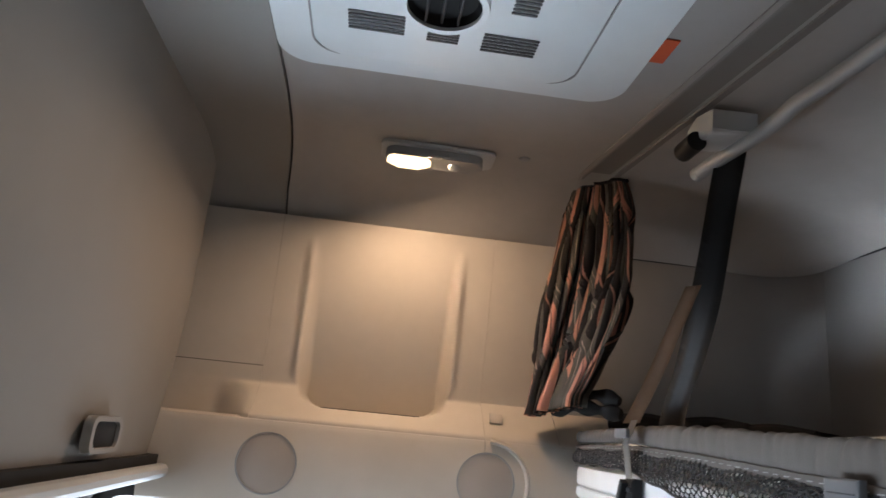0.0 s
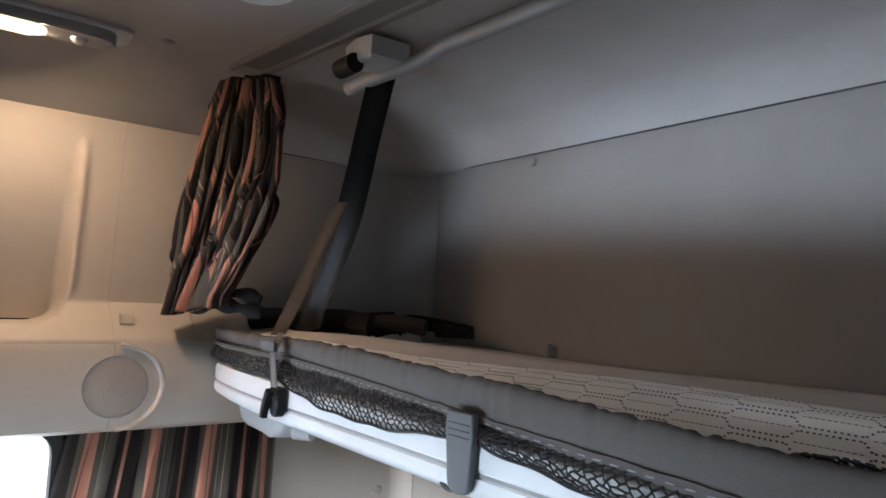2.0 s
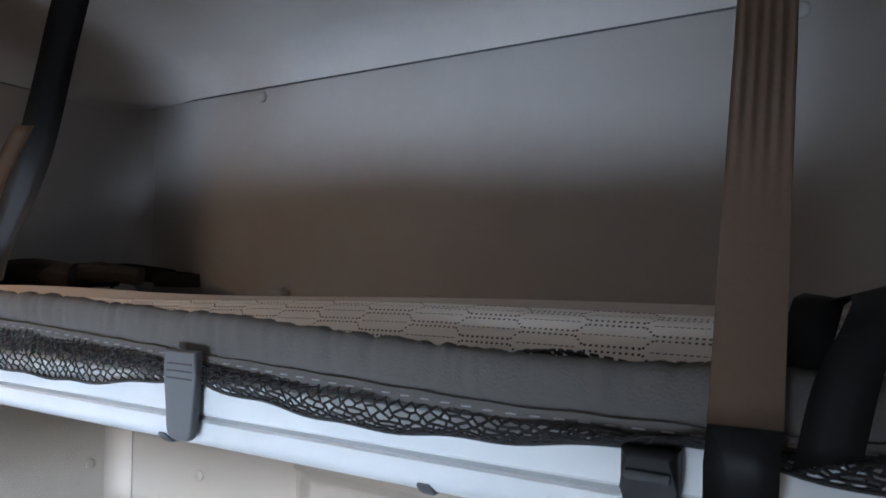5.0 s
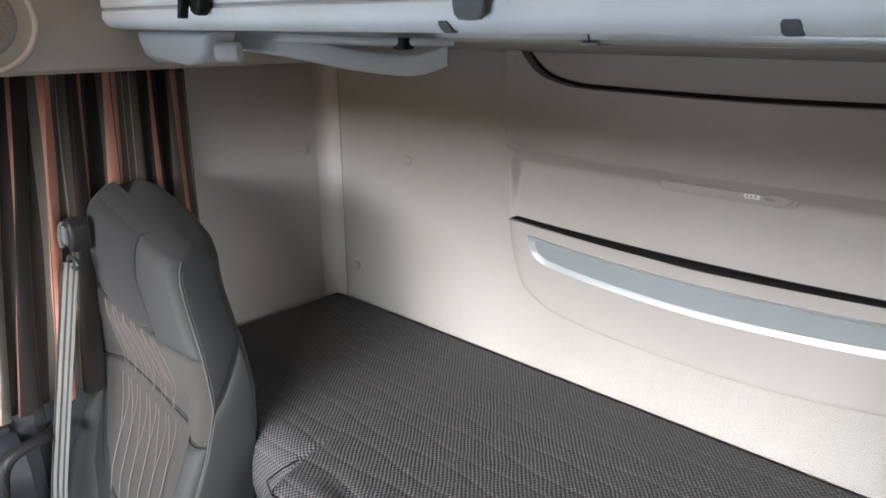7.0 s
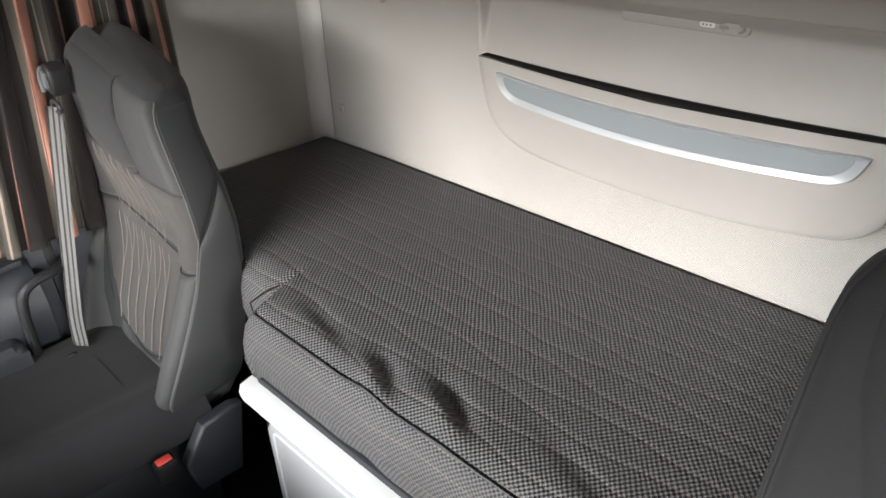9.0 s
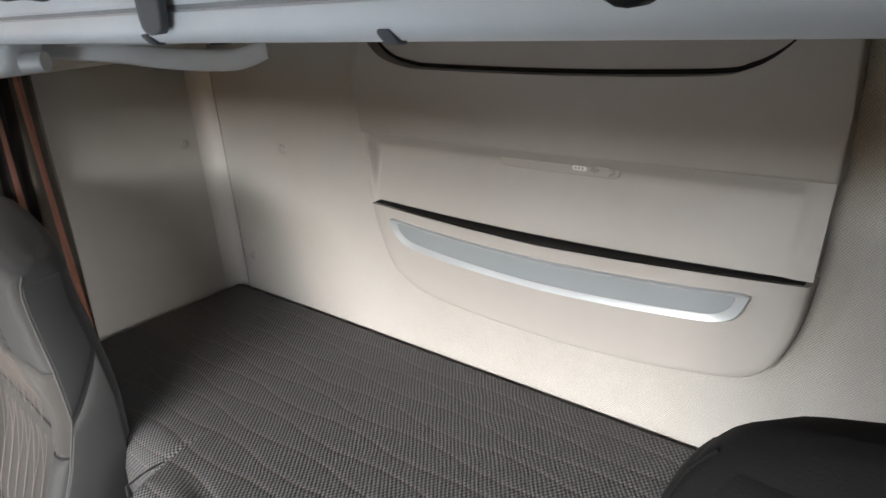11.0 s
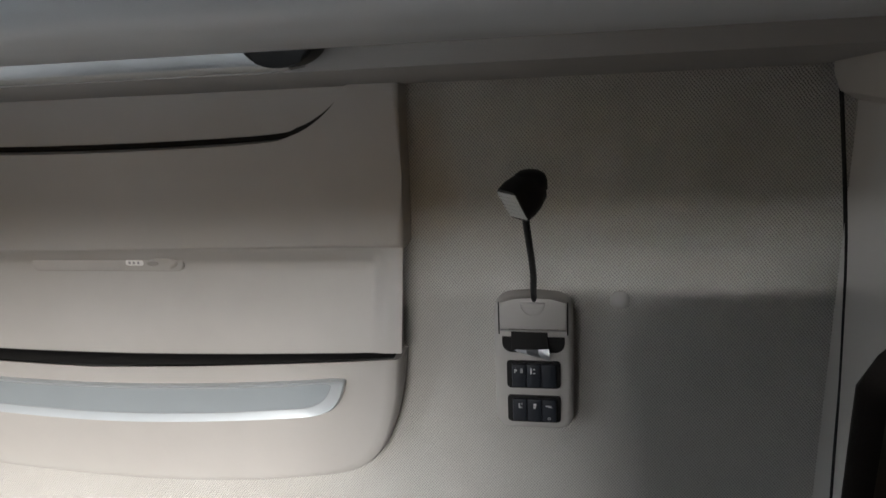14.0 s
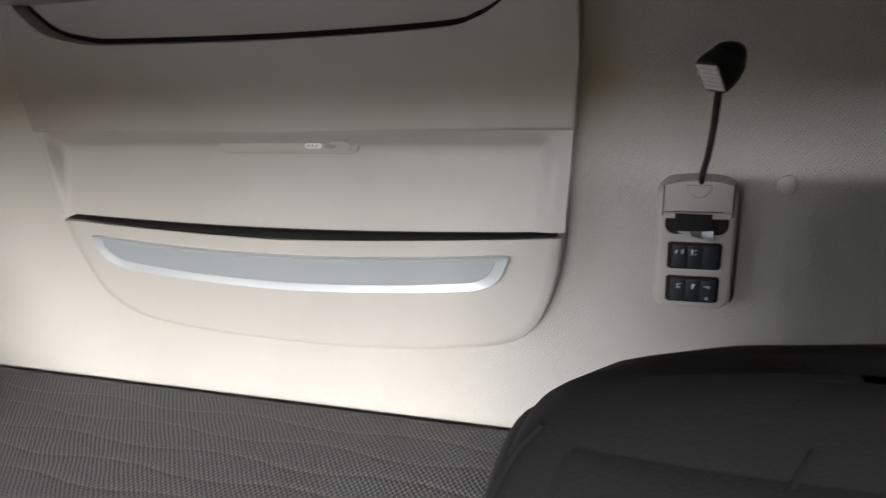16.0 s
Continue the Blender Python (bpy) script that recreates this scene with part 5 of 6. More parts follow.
    for k in range(201):
        x = -1.03 + 2.06 * k / 200
        c = roll_line(x) + Vector((0, -0.0105, -0.0220 - 0.0006 * math.sin(k * 0.9))) - o
        rows.append([c + Vector((0, dy, dz)) for dy, dz in ((0.006, 0.004), (-0.0026, 0.003), (-0.0034, -0.004), (-0.0022, -0.0105), (0.005, -0.0105))])
    part("hem", grid(bm, rows, closed=True, caps=True), PADDING, e, "flat grey hem below the padding", smooth=60)
    bm = B()
    for k in range(96):
        x = -1.00 + 2.0 * k / 95
        c = roll_line(x) + Vector((0, -0.0142, -0.0250)) - o
        box(bm, c.x - 0.0048, c.x + 0.0048, c.y - 0.0008, c.y + 0.0008, c.z - 0.0006, c.z + 0.0006)
    st = part("roll_stitching", bm, BELTGREY, e, "light stitches", smooth=0)
    tagged(st, kind="stuff")
    # net between roll and beam: a mesh of thin cords
    verts, nf = [], []
    cell = 0.0140

    def net_point(s, h, layer=0):
        x = -1.03 + s
        c = roll_line(x)
        lo = Vector((x, YB - 0.003, 1.694 - 0.022 * abs(math.sin(math.pi * (x - 0.02) / 0.53))))
        hi = c + Vector((0, -0.010, -0.028))
        q = max(0.0, abs(x) - 0.60) / 0.45
        lo.y += 0.045 * q * q
        bag = (0.009 * math.sin(math.pi * h) + 0.003 * (1 + math.sin(31 * x))) * (1 - math.exp(-((x - 0.02) / 0.035) ** 2))
        p = hi.lerp(lo, h)
        if x < -0.50:
            q = min(1.0, (-0.50 - x) / 0.05)
            p = hi.lerp(Vector((x, lo.y + 0.008 * q, 1.694 + 0.008 * q)) if q >= 1 else lo.lerp(Vector((x, lo.y + 0.008, 1.702)), q), h)
        p = p + Vector((0.0030 * math.sin(217 * x + 31 * h), 0, 0.0022 * math.sin(313 * x + 57 * h))) * math.sin(math.pi * h)
        p = p + Vector((0.0025 * math.sin(7 * h + 13 * x), -bag, 0.0015 * math.sin(57 * x) + 0.004 * math.sin(9 * x + 2) * math.sin(math.pi * h)))
        return p + layer * Vector((0.006, 0.011 + bag, 0.003 * math.sin(23 * x))) - o

    def cord(a, b):
        d = (b - a).normalized()
        u = d.cross(Vector((0, 1, 0))).normalized() * 0.0013
        w = d.cross(u).normalized() * 0.0013
        n = len(verts)
        for p in (a, b):
            verts.extend([tuple(p + u), tuple(p + w), tuple(p - u), tuple(p - w)])
        for k in range(4):
            nf.append((n + k, n + (k + 1) % 4, n + 4 + (k + 1) % 4, n + 4 + k))
    nrow = 7
    ncol = int(2.03 / cell)
    for layer in (0, 1):
        for r in range(nrow):
            for c in range(1, ncol):
                s0 = (c + 0.5 * (r % 2)) * cell
                h0, h1, h2 = r / nrow, (r + 0.34) / nrow, (r + 1) / nrow
                a = net_point(s0, h1, layer)
                cord(net_point(s0, h0, layer), a)
                cord(a, net_point(s0 + cell / 2, h2, layer))
                cord(a, net_point(s0 - cell / 2, h2, layer))
    def bunched(s, h):
        x = 0.41 + s
        return roll_line(x) + Vector((0.003 * math.sin(90 * s + 9 * h), 0.004 + 0.022 * h, 0.024 - 0.008 * h + 0.004 * math.sin(41 * s + 3 * h))) - o
    for r in range(3):
        for c in range(19):
            s0 = (c + 0.5 * (r % 2)) * 0.0095
            cord(bunched(s0, r / 3), bunched(s0 + 0.0057, (r + 1) / 3))
            cord(bunched(s0, r / 3), bunched(s0 - 0.0057, (r + 1) / 3))
            cord(bunched(s0 - 0.003, r / 3), bunched(s0 + 0.003, r / 3))
    me = bpy.data.meshes.new("net")
    me.from_pydata(verts, [], nf)
    me.materials.append(NETM)
    nt = new("net", me)
    nt.parent = e
    tagged(nt, "black knotted safety net", kind="stuff")
    bm = B()
    tube(bm, [net_point(0.01 + 2.04 * k / 160, 1.0) for k in range(161)], 0.0022, 6)
    part("net_cord", bm, NETM, e)
    # grey plastic clips and screw caps on the beam
    for x in (0.020,):
        edge = [(x - 0.026, 1.726), (x - 0.0255, 1.700), (x - 0.0215, 1.642), (x - 0.019, 1.633), (x - 0.013, 1.628), (x, 1.627), (x + 0.013, 1.628), (x + 0.019, 1.633), (x + 0.0215, 1.642), (x + 0.0255, 1.700), (x + 0.026, 1.726)]
        p = part("clip", slab(B(), edge, lambda u, v, w: Vector((u, YB - 0.007 - w, v)) - o, 0.009, 0.003, 3), CLIPGREY, e, "grey plastic net clip")
        for k in range(3):
            part("clip_rib", box(B(), x - 0.020, x + 0.020, YB - 0.0168 - o.y, YB - 0.0150 - o.y, 1.695 + k * 0.008 - o.z, 1.6965 + k * 0.008 - o.z), DARK, p)
    for x in (-0.03, 0.325):
        part("bolt_cap", slab(B(), rounded(x - 0.0075, x + 0.0075, 1.614, 1.627, 0.003), lambda u, v, w: Vector((u, YB + 0.010 - w + max(0, 1.627 - v) * 0.9, v)) - o, 0.010, 0.002), CLIPGREY, e)
    return e


upper_bunk()


def belt_catch(name, x, label, narrow):
    """Black buckle that hooks over the beam."""
    o = Vector((x, YB, 1.662))
    e = empty(name, o, label, "buckle", "bunk belt buckles")
    w = 0.019 if narrow else 0.0205
    pts = [(-w, 0.028), (w, 0.028), (w, 0.0), (w * 0.92, -0.012), (w * 0.7, -0.021), (w * 0.35, -0.025), (0, -0.026), (-w * 0.35, -0.025), (-w * 0.7, -0.021), (-w * 0.92, -0.012), (-w, 0.0)]
    part("plate", slab(B(), pts, lambda u, v, d: Vector((u, -0.004 - d, v)), 0.018, 0.006, 3), BLACK, e)
    part("strap_bar", box(B(), -w * 0.8, w * 0.8, -0.026, -0.018, 0.006, 0.014, 0.002), DARK, e)
    if narrow:
        part("lever", slab(B(), [(-0.030, -0.030), (-0.016, -0.030), (-0.006, -0.002), (0.006, 0.020), (-0.008, 0.026), (-0.022, 0.0)], lambda u, v, d: Vector((u, -0.024 - d, v)), 0.012, 0.004, 2), BLACK, e)
    return e


belt_catch("belt_buckle", -0.515, "black plastic belt buckle on the white beam", True)
belt_catch("belt_buckle", 0.528, "wide black plastic belt buckle on the white beam", False)

# rear ledge that the bunk rests on, with its rail and end cap
bm = B()
prof = [(0.0, 1.565), (-0.03, 1.568), (-0.20, 1.585), (-0.262, 1.592), (-0.262, 1.6174), (0.0, 1.6174)]
grid(bm, [[Vector((x, y, z)) for y, z in prof] for x in (-1.04, 1.04)], closed=True, caps=True)
thing("rear_ledge", bm, CREAM, "cream plastic ledge on the rear wall under the bunk", "ledge", kind="structure")
bm = B()
prof = [(-0.264, 1.596), (-0.300, 1.594), (-0.312, 1.600), (-0.316, 1.612), (-0.316, 1.617), (-0.264, 1.617)]
pr = empty("pivot_rail", (0, -0.29, 1.60), "blue-grey aluminium pivot rail in two lengths under the bunk", "rail")
for x0, x1 in ((-0.45, -0.092), (-0.088, 0.50)):
    bm = B()
    grid(bm, [[Vector((x, y + 0.29, z - 1.60)) for y, z in prof] for x in np.linspace(x0, x1, 4)], closed=True, caps=True)
    part("rail_length", bm, METAL, pr)
part("rail_joiner", box(B(), -0.105, -0.075, -0.024, 0.020, -0.0085, -0.004, 0.001), GREYPL, pr)
bm = B()
slab(bm, [(0.498 + 0.037 * math.cos(a), 1.625 + 0.028 * math.sin(a)) for a in [math.pi + math.pi * k / 16 for k in range(17)]], lambda u, v, w: Vector((u, -0.290 - w, v)), 0.034, 0.006, 3)
thing("rail_end_cap", bm, BLACK, "black half-round end cap of the pivot rail", "cap")


def hinge_bracket(s):
    o = Vector((s * 0.80, -0.62, 1.56))
    e = empty("support_arm", o, "pale grey hinge box with a curved support arm under the bunk", "support arm")
    def q(x, y, z):
        return Vector((s * x, y, z)) - o
    pts = [(-0.145, 0.050), (0.135, 0.050), (0.118, 0.012), (0.095, -0.004), (0.06, -0.009), (-0.085, -0.008), (-0.118, 0.002), (-0.132, 0.022)]
    part("housing", slab(B(), [(s * -u, v) for u, v in pts], lambda u, v, w: Vector((u, 0.03 - w, v)), 0.06, 0.014, 4), PALEGREY, e)
    part("pin", tube(B(), [q(0.672, -0.625, 1.575), q(0.640, -0.60, 1.575)], 0.018, 12), PALEGREY, e)
    arm = smooth_line([(0.70, -0.58, 1.598), (0.62, -0.50, 1.582), (0.55, -0.42, 1.560), (0.48, -0.345, 1.548), (0.445, -0.315, 1.552), (0.412, -0.290, 1.566)], 6)
    bm = B()
    rows = []
    for i, p in enumerate(arm):
        d = (arm[min(i + 1, len(arm) - 1)] - arm[max(0, i - 1)]).normalized()
        a = d.cross(Vector((0, 0, 1))).normalized()
        hgt = 0.020
        rows.append([q(*(p + a * 0.011 * math.copysign(abs(math.cos(k)) ** 0.6, math.cos(k)) + Vector((0, 0, 1)) * hgt * math.copysign(abs(math.sin(k)) ** 0.6, math.sin(k)))) for k in [2 * math.pi * j / 16 for j in range(16)]])
    part("arm", grid(bm, rows, closed=True, caps=True), PALEGREY, e)
    part("upper_arm", tube(B(), [q(0.66, -0.55, 1.604), q(0.52, -0.42, 1.594), q(0.40, -0.285, 1.592)], 0.009, 10), PALEGREY, e)
    part("stop", box(B(), *sorted((s * 0.45 - o.x, s * 0.48 - o.x)), -0.37 - o.y, -0.34 - o.y, 1.578 - o.z, 1.600 - o.z, 0.003), BLACK, e)
    return e


hinge_bracket(-1)


# ---- bunk belts and grab tube ----
tube_line = smooth_line([(-0.632, -0.562, 2.327), (-0.55, -0.548, 2.336), (-0.42, -0.530, 2.341), (-0.345, -0.518, 2.358), (-0.26, -0.506, 2.363), (0.0, -0.497, 2.364), (0.26, -0.506, 2.363), (0.345, -0.518, 2.358), (0.42, -0.530, 2.341), (0.632, -0.562, 2.327)], 8)
gt = empty("grab_tube", (0, -0.5, 2.36), "grey painted tube under the roof, cranked at both ends", "tube")
part("tube", tube(B(), [p - Vector((0, -0.5, 2.36)) for p in tube_line], 0.0155, 14), STEEL, gt)
for a, b in ((tube_line[0], tube_line[1]), (tube_line[-1], tube_line[-2])):
    d = (a - b).normalized()
    part("end_cap", tube(B(), [a - Vector((0, -0.5, 2.36)) + d * k for k in (-0.012, 0.003, 0.005)], [0.0162, 0.0162, 0.011], 14), STEEL, gt)


def belt_anchor(x, y, gx):
    o = Vector((x, y, 2.382))
    e = empty("belt_anchor", o, "pale grey belt reel housing under the roof with a black guide", "belt anchor", "belt anchors")
    bm = B()
    slab(bm, [(-0.050, -0.046), (0.010, -0.056), (0.052, -0.044), (0.056, 0.044), (-0.044, 0.050), (-0.054, 0.0)], lambda u, v, w: Vector((u * (1 - 2.5 * max(0.0, w - 0.02)), v, -w)), 0.050, 0.012, 3)
    for v in bm.verts:
        if v.co.z < -0.04:
            v.co.z += 0.012 * (v.co.y + 0.05) / 0.1
    part("housing", bm, PALEGREY, e, smooth=40)
    part("guide", tube(B(), [Vector((gx - 0.030, -0.058, -0.052)), Vector((gx + 0.030, -0.058, -0.052))], 0.020, 14), BLACK, e)
    return e


belt_anchor(-0.497, -0.578, -0.016)
belt_anchor(0.585, -0.560, 0.0)
lb = empty("bunk_belt", (-0.55, -0.70, 1.74), "black and brown webbing belt holding the upper bunk", "belt", "bunk belts")
o = Vector(lb.location)
top = smooth_line([(-0.545, -0.528, 2.365), (-0.575, -0.540, 2.23), (-0.592, -0.552, 2.12), (-0.620, -0.560, 2.018), (-0.672, -0.565, 1.915), (-0.722, -0.566, 1.85), (-0.765, -0.562, 1.785)], 6)
cloth_part("back_webbing", [[p - o for p in r] for r in belt_rows(top, 0.060, [(0.62 - 0.25 * math.sin(i / 6), 0.70 + 0.25 * math.sin(i / 6), 0.16 * math.sin(i / 5)) for i in range(len(top))])], BELT, lb, 0.0016, label="twisted black webbing")
low = smooth_line([(-0.565, -0.605, 2.06), (-0.562, -0.645, 1.97), (-0.555, -0.690, 1.87), (-0.545, -0.735, 1.785)], 6)
cloth_part("front_webbing", [[p - o for p in r] for r in belt_rows(low, 0.030, (0.5, 0.8, 0.1))], BELTTANLIT, lb, 0.0016, label="brown-grey webbing with lamplight in its colour")
tail = [(-0.530, -0.735, 1.79), (-0.526, -0.752, 1.75), (-0.522, -0.746, 1.69), (-0.520, -0.744, 1.655)]
cloth_part("beam_webbing", [[Vector(p) - o for p in r] for r in belt_rows(tail, 0.030, (1, 0, 0))], BELTGREY, lb, 0.0016, label="grey webbing over the beam")
part("loop", slab(B(), rounded(-0.029, 0.029, -0.008, 0.008, 0.003), lambda u, v, w: Vector((-0.527 + u, -0.756 - w, 1.765 + v)) - o, 0.006, 0.002), CLIPGREY, lb)

rb = empty("bunk_belt", (0.585, -0.70, 1.74), "wide black webbing belt holding the upper bunk, lamplight in its colour", "belt", "bunk belts")
o = Vector(rb.location)
rows = []
for k in range(41):
    p = Vector((0.603, -0.515, 2.36)).lerp(Vector((0.592, -0.752, 1.715)), k / 40)
    rib = 0.0021 * math.exp(-((k / 40 - 0.53) / 0.13) ** 2)
    rows.append([p + Vector((0.047 * u, 0.00235 * u, 0)) + Vector((0, -0.94, 0.34)) * rib * math.sin(2 * math.pi * 5 * u) for u in np.linspace(-0.5, 0.5, 51)])
cloth_part("webbing", [[p - o for p in r] for r in rows], BELTLAMPLIT, rb, 0.0018)
tail = [Vector((0.592, -0.752, 1.715)), Vector((0.590, -0.757, 1.69)), Vector((0.588, -0.748, 1.655))]
cloth_part("beam_webbing", [[p - o for p in r] for r in belt_rows(tail, 0.047, (1, 0, 0))], BELT, rb, 0.0018)
flap = smooth_line([(0.632, -0.600, 1.788), (0.660, -0.650, 1.803), (0.674, -0.700, 1.808), (0.668, -0.735, 1.790), (0.652, -0.758, 1.755), (0.640, -0.762, 1.700)], 5)
cloth_part("loose_end", [[p - o for p in r] for r in belt_rows(flap, 0.042, (1, 0.25, 0.3))], BELT, rb, 0.0018, label="loose black webbing end")
tip = [Vector((0.640, -0.630, 1.800)), Vector((0.634, -0.665, 1.797)), Vector((0.628, -0.698, 1.775)), Vector((0.622, -0.715, 1.745))]
cloth_part("folded_end", [[p - o for p in r] for r in belt_rows(tip, 0.034, (1, 0.2, -0.15))], BELT, rb, 0.0018)
# black straps left in a heap on the upper mattress
# Black straps darkened further: the curtain's shadow is put into their colour.
def strap_heap():
    e = empty("spare_straps", (-0.86, -0.36, 1.775), "heap of loose black straps on the upper mattress", "strap")
    o = Vector(e.location)
    rng = random.Random(11)
    for k in range(9):
        cx, cy = rng.uniform(-0.99, -0.80), rng.uniform(-0.52, -0.12)
        turn, wide, high = rng.uniform(0, 6.28), rng.uniform(0.05, 0.13), rng.uniform(0.020, 0.055)
        pts = []
        for q in range(7):
            a = turn + q * rng.uniform(0.5, 0.95)
            pts.append((max(-1.06, min(-0.62, cx + wide * math.cos(a))), max(-0.60, min(-0.06, cy + wide * math.sin(a))), 1.777 + 0.4 * high * max(0.0, math.sin(q * 0.9 + k)) + 0.003 * k))
        line = smooth_line(pts, 6)
        tilt = [(0.35 * math.sin(i * 0.2 + k), 0.35 * math.cos(i * 0.17 + k), 0.85) for i in range(len(line))]
        cloth_part("strap", [[p - o for p in r] for r in belt_rows(line, 0.034, tilt)], MATTEBLACK, e, 0.0018)
    for x, y, r in ((-0.945, -0.55, 0.026), (-0.90, -0.40, 0.030), (-0.80, -0.30, 0.022)):
        bm = B()
        tube(bm, smooth_line([(x - 0.06 - o.x, y - 0.05 - o.y, 0.022), (x - o.x, y - o.y, 0.030), (x + 0.07 - o.x, y + 0.05 - o.y, 0.020)], 6), r, 10)
        part("rolled_strap", bm, MATTEBLACK, e)
    return e


strap_heap()
for x in (-0.53, 0.60):
    bm = B()
    box(bm, x - 0.022, x + 0.022, -0.02, 0.0, 1.742, 1.765, 0.003)
    box(bm, x + 0.014, x + 0.022, -0.03, -0.018, 1.738, 1.772, 0.002)
    thing("mattress_bracket", bm, GREYPL, "small dark bracket at the rear wall by the mattress", "bracket", "mattress brackets")


# ---- seats ----
def seat(name, xc, dark, label, heads, group):
    """High-backed lorry seat that faces forward. heads: rows of (height, half width, y of the front edge, y of the back edge)."""
    o = Vector((xc, -0.85, 0.0))
    e = empty(name, o, label, "seat", group)
    cloth, sidem, midm = (SEATBLACKSHADE, SEATBLACKSHADE, SEATBLACKSHADE) if dark else (SEATCLOTH, SEATSIDE, SEATMID)
    zs = [h[0] for h in heads]
    arch = 0.0 if dark else 0.088
    zt = zs[-1]

    def look_up(z, k):
        return float(np.interp(z, zs, [h[k] for h in heads]))

    def droop(u, z):
        """The crown is arched: its shoulders lie lower than its middle."""
        t = max(0.0, min(1.0, (z - zt + 0.22) / 0.22))
        return arch * (max(0.0, u + 0.65) / 1.65) ** 1.1 * t * t * (3 - 2 * t) + arch * 0.35 * max(0.0, -0.65 - u) / 0.35 * t

    def lean(z):
        """The head stands a little to one side."""
        t = max(0.0, min(1.0, (z - zt + 0.40) / 0.25))
        return (-0.042 if arch else 0.0) * t * t * (3 - 2 * t)

    def front(u, z, lift=0.0):
        """A point of the front: u from -1 to 1 across; the middle lies back between the bolsters low down."""
        w, yf = look_up(z, 1), look_up(z, 2)
        m = max(0.0, min(1.0, (0.84 - abs(u)) / 0.26))
        hollow = float(np.interp(z, (0.42, 0.55, 0.75, 0.88, 1.0), (0.070, 0.068, 0.046, 0.024, -0.004))) * m * m * (3 - 2 * m)
        edge = 0.016 * max(0.0, (abs(u) - 0.90) / 0.10) ** 2
        return Vector((u * w + lean(z), yf + hollow + edge - lift - o.y, z - droop(u, z)))

    def side(f, sg, z, lift=0.0):
        """A point of the flank, f from 0 (front edge) to 1 (back edge)."""
        w, yf, yb = look_up(z, 1), look_up(z, 2) + 0.018, look_up(z, 3)
        return Vector((sg * (w * (1.0 - 0.025 * f * f) + lift) + lean(z), yf + (yb - yf) * f - o.y, z - droop(sg, z)))
    bm = B()
    rows = []
    for k in range(65):
        z = zs[0] + (zs[-1] - zs[0]) * (1 - (1 - k / 64) ** 1.8)
        w, yb = look_up(z, 1), look_up(z, 3)
        f = [front(-1 + 2 * i / 24, z) for i in range(25)]
        r = [side(q, 1, z) for q in (0.2, 0.4, 0.6, 0.8, 1.0)]
        back = [Vector((w * q + lean(z), yb + d - o.y, z - droop(q, z))) for q, d in ((0.88, 0.024), (0.70, 0.040), (0.35, 0.050), (0.0, 0.052), (-0.35, 0.050), (-0.70, 0.040), (-0.88, 0.024))]
        rows.append(f + r + back + [side(q, -1, z) for q in (1.0, 0.8, 0.6, 0.4, 0.2)])
    grid(bm, rows, closed=True, caps=True)
    bmesh.ops.smooth_vert(bm, verts=bm.verts, factor=0.3, use_axis_x=True, use_axis_y=True, use_axis_z=True)
    part("backrest", bm, cloth, e, smooth=80)

    steps = [0.0, 0.012, 0.03, 0.06] + [0.06 + 0.88 * k / 14 for k in range(1, 14)] + [0.94, 0.97, 0.988, 1.0]
    last = len(steps) - 1
    tuck = (-0.0050, -0.0004, 0.0022, 0.0034)

    def patch(nm, left, right, low, high, mat, pillow=0.003):
        """A sewn panel on the front: left and right are u at the bottom, middle and top; low and high are z at the left, middle and right."""
        rws = []
        for i, a in enumerate(steps):
            row = []
            for j, b in enumerate(steps):
                ul, ur = [float(np.interp(a, (0, 0.5, 1), q)) for q in (left, right)]
                zl, zh = [float(np.interp(b, (0, 0.25, 0.5, 0.75, 1), (q[0], (q[0] + q[1]) / 2 + (q[1] - (q[0] + q[2]) / 2) * 0.3, q[1], (q[2] + q[1]) / 2 + (q[1] - (q[0] + q[2]) / 2) * 0.3, q[2]))) for q in (low, high)]
                rim = min(i, last - i, j, last - j)
                soft = pillow * (math.sin(math.pi * a) * math.sin(math.pi * b)) ** 0.5
                row.append(front(ul + (ur - ul) * b, zl + (zh - zl) * a, tuck[min(rim, 3)] + soft))
            rws.append(row)
        return part(nm, sheet(B(), rws, 0.003), mat, e, smooth=70)

    def flank(nm, sg, z0, z1, mat, slope0, slope1):
        """A sewn panel on the side, from the front edge to the back edge."""
        rws = []
        for i, a in enumerate(steps):
            row = []
            for j, b in enumerate(steps):
                za, zb = z0 + slope0 * b, z1 + slope1 * b
                rim = min(i, last - i)
                row.append(side(-0.04 + 1.06 * b, sg, za + (zb - za) * a, (tuck[min(rim, 3)] if j not in (0, last) else -0.001) + 0.004 * (math.sin(math.pi * a) * math.sin(math.pi * b)) ** 0.5))
            rws.append(row)
        return part(nm, slabskin(B(), rws, (-sg * 0.006, 0, 0)), mat, e, smooth=70)
    zb = zs[0] + 0.05
    patch("head_panel", (-0.72, -0.86, -0.92), (0.36, 0.24, 0.34), (zt - 0.235, zt - 0.285, zt - 0.275), (zt - 0.030,) * 3, cloth, 0.012)
    patch("head_wing", (0.385, 0.265, 0.365), (0.985, 0.985, 0.95), (zt - 0.30,) * 3, (zt - 0.030,) * 3, sidem, 0.006)
    patch("chest_panel", (-0.86, -0.88, -0.88), (0.985, 0.985, 0.985), (zt - 0.415, zt - 0.44, zt - 0.47), (zt - 0.245, zt - 0.292, zt - 0.304), midm, 0.003)
    patch("centre_panel", (-0.62, -0.72, -0.82), (0.56, 0.58, 0.64), (zt - 0.735, zt - 0.775, zt - 0.735), (zt - 0.425, zt - 0.448, zt - 0.476), midm, 0.006)
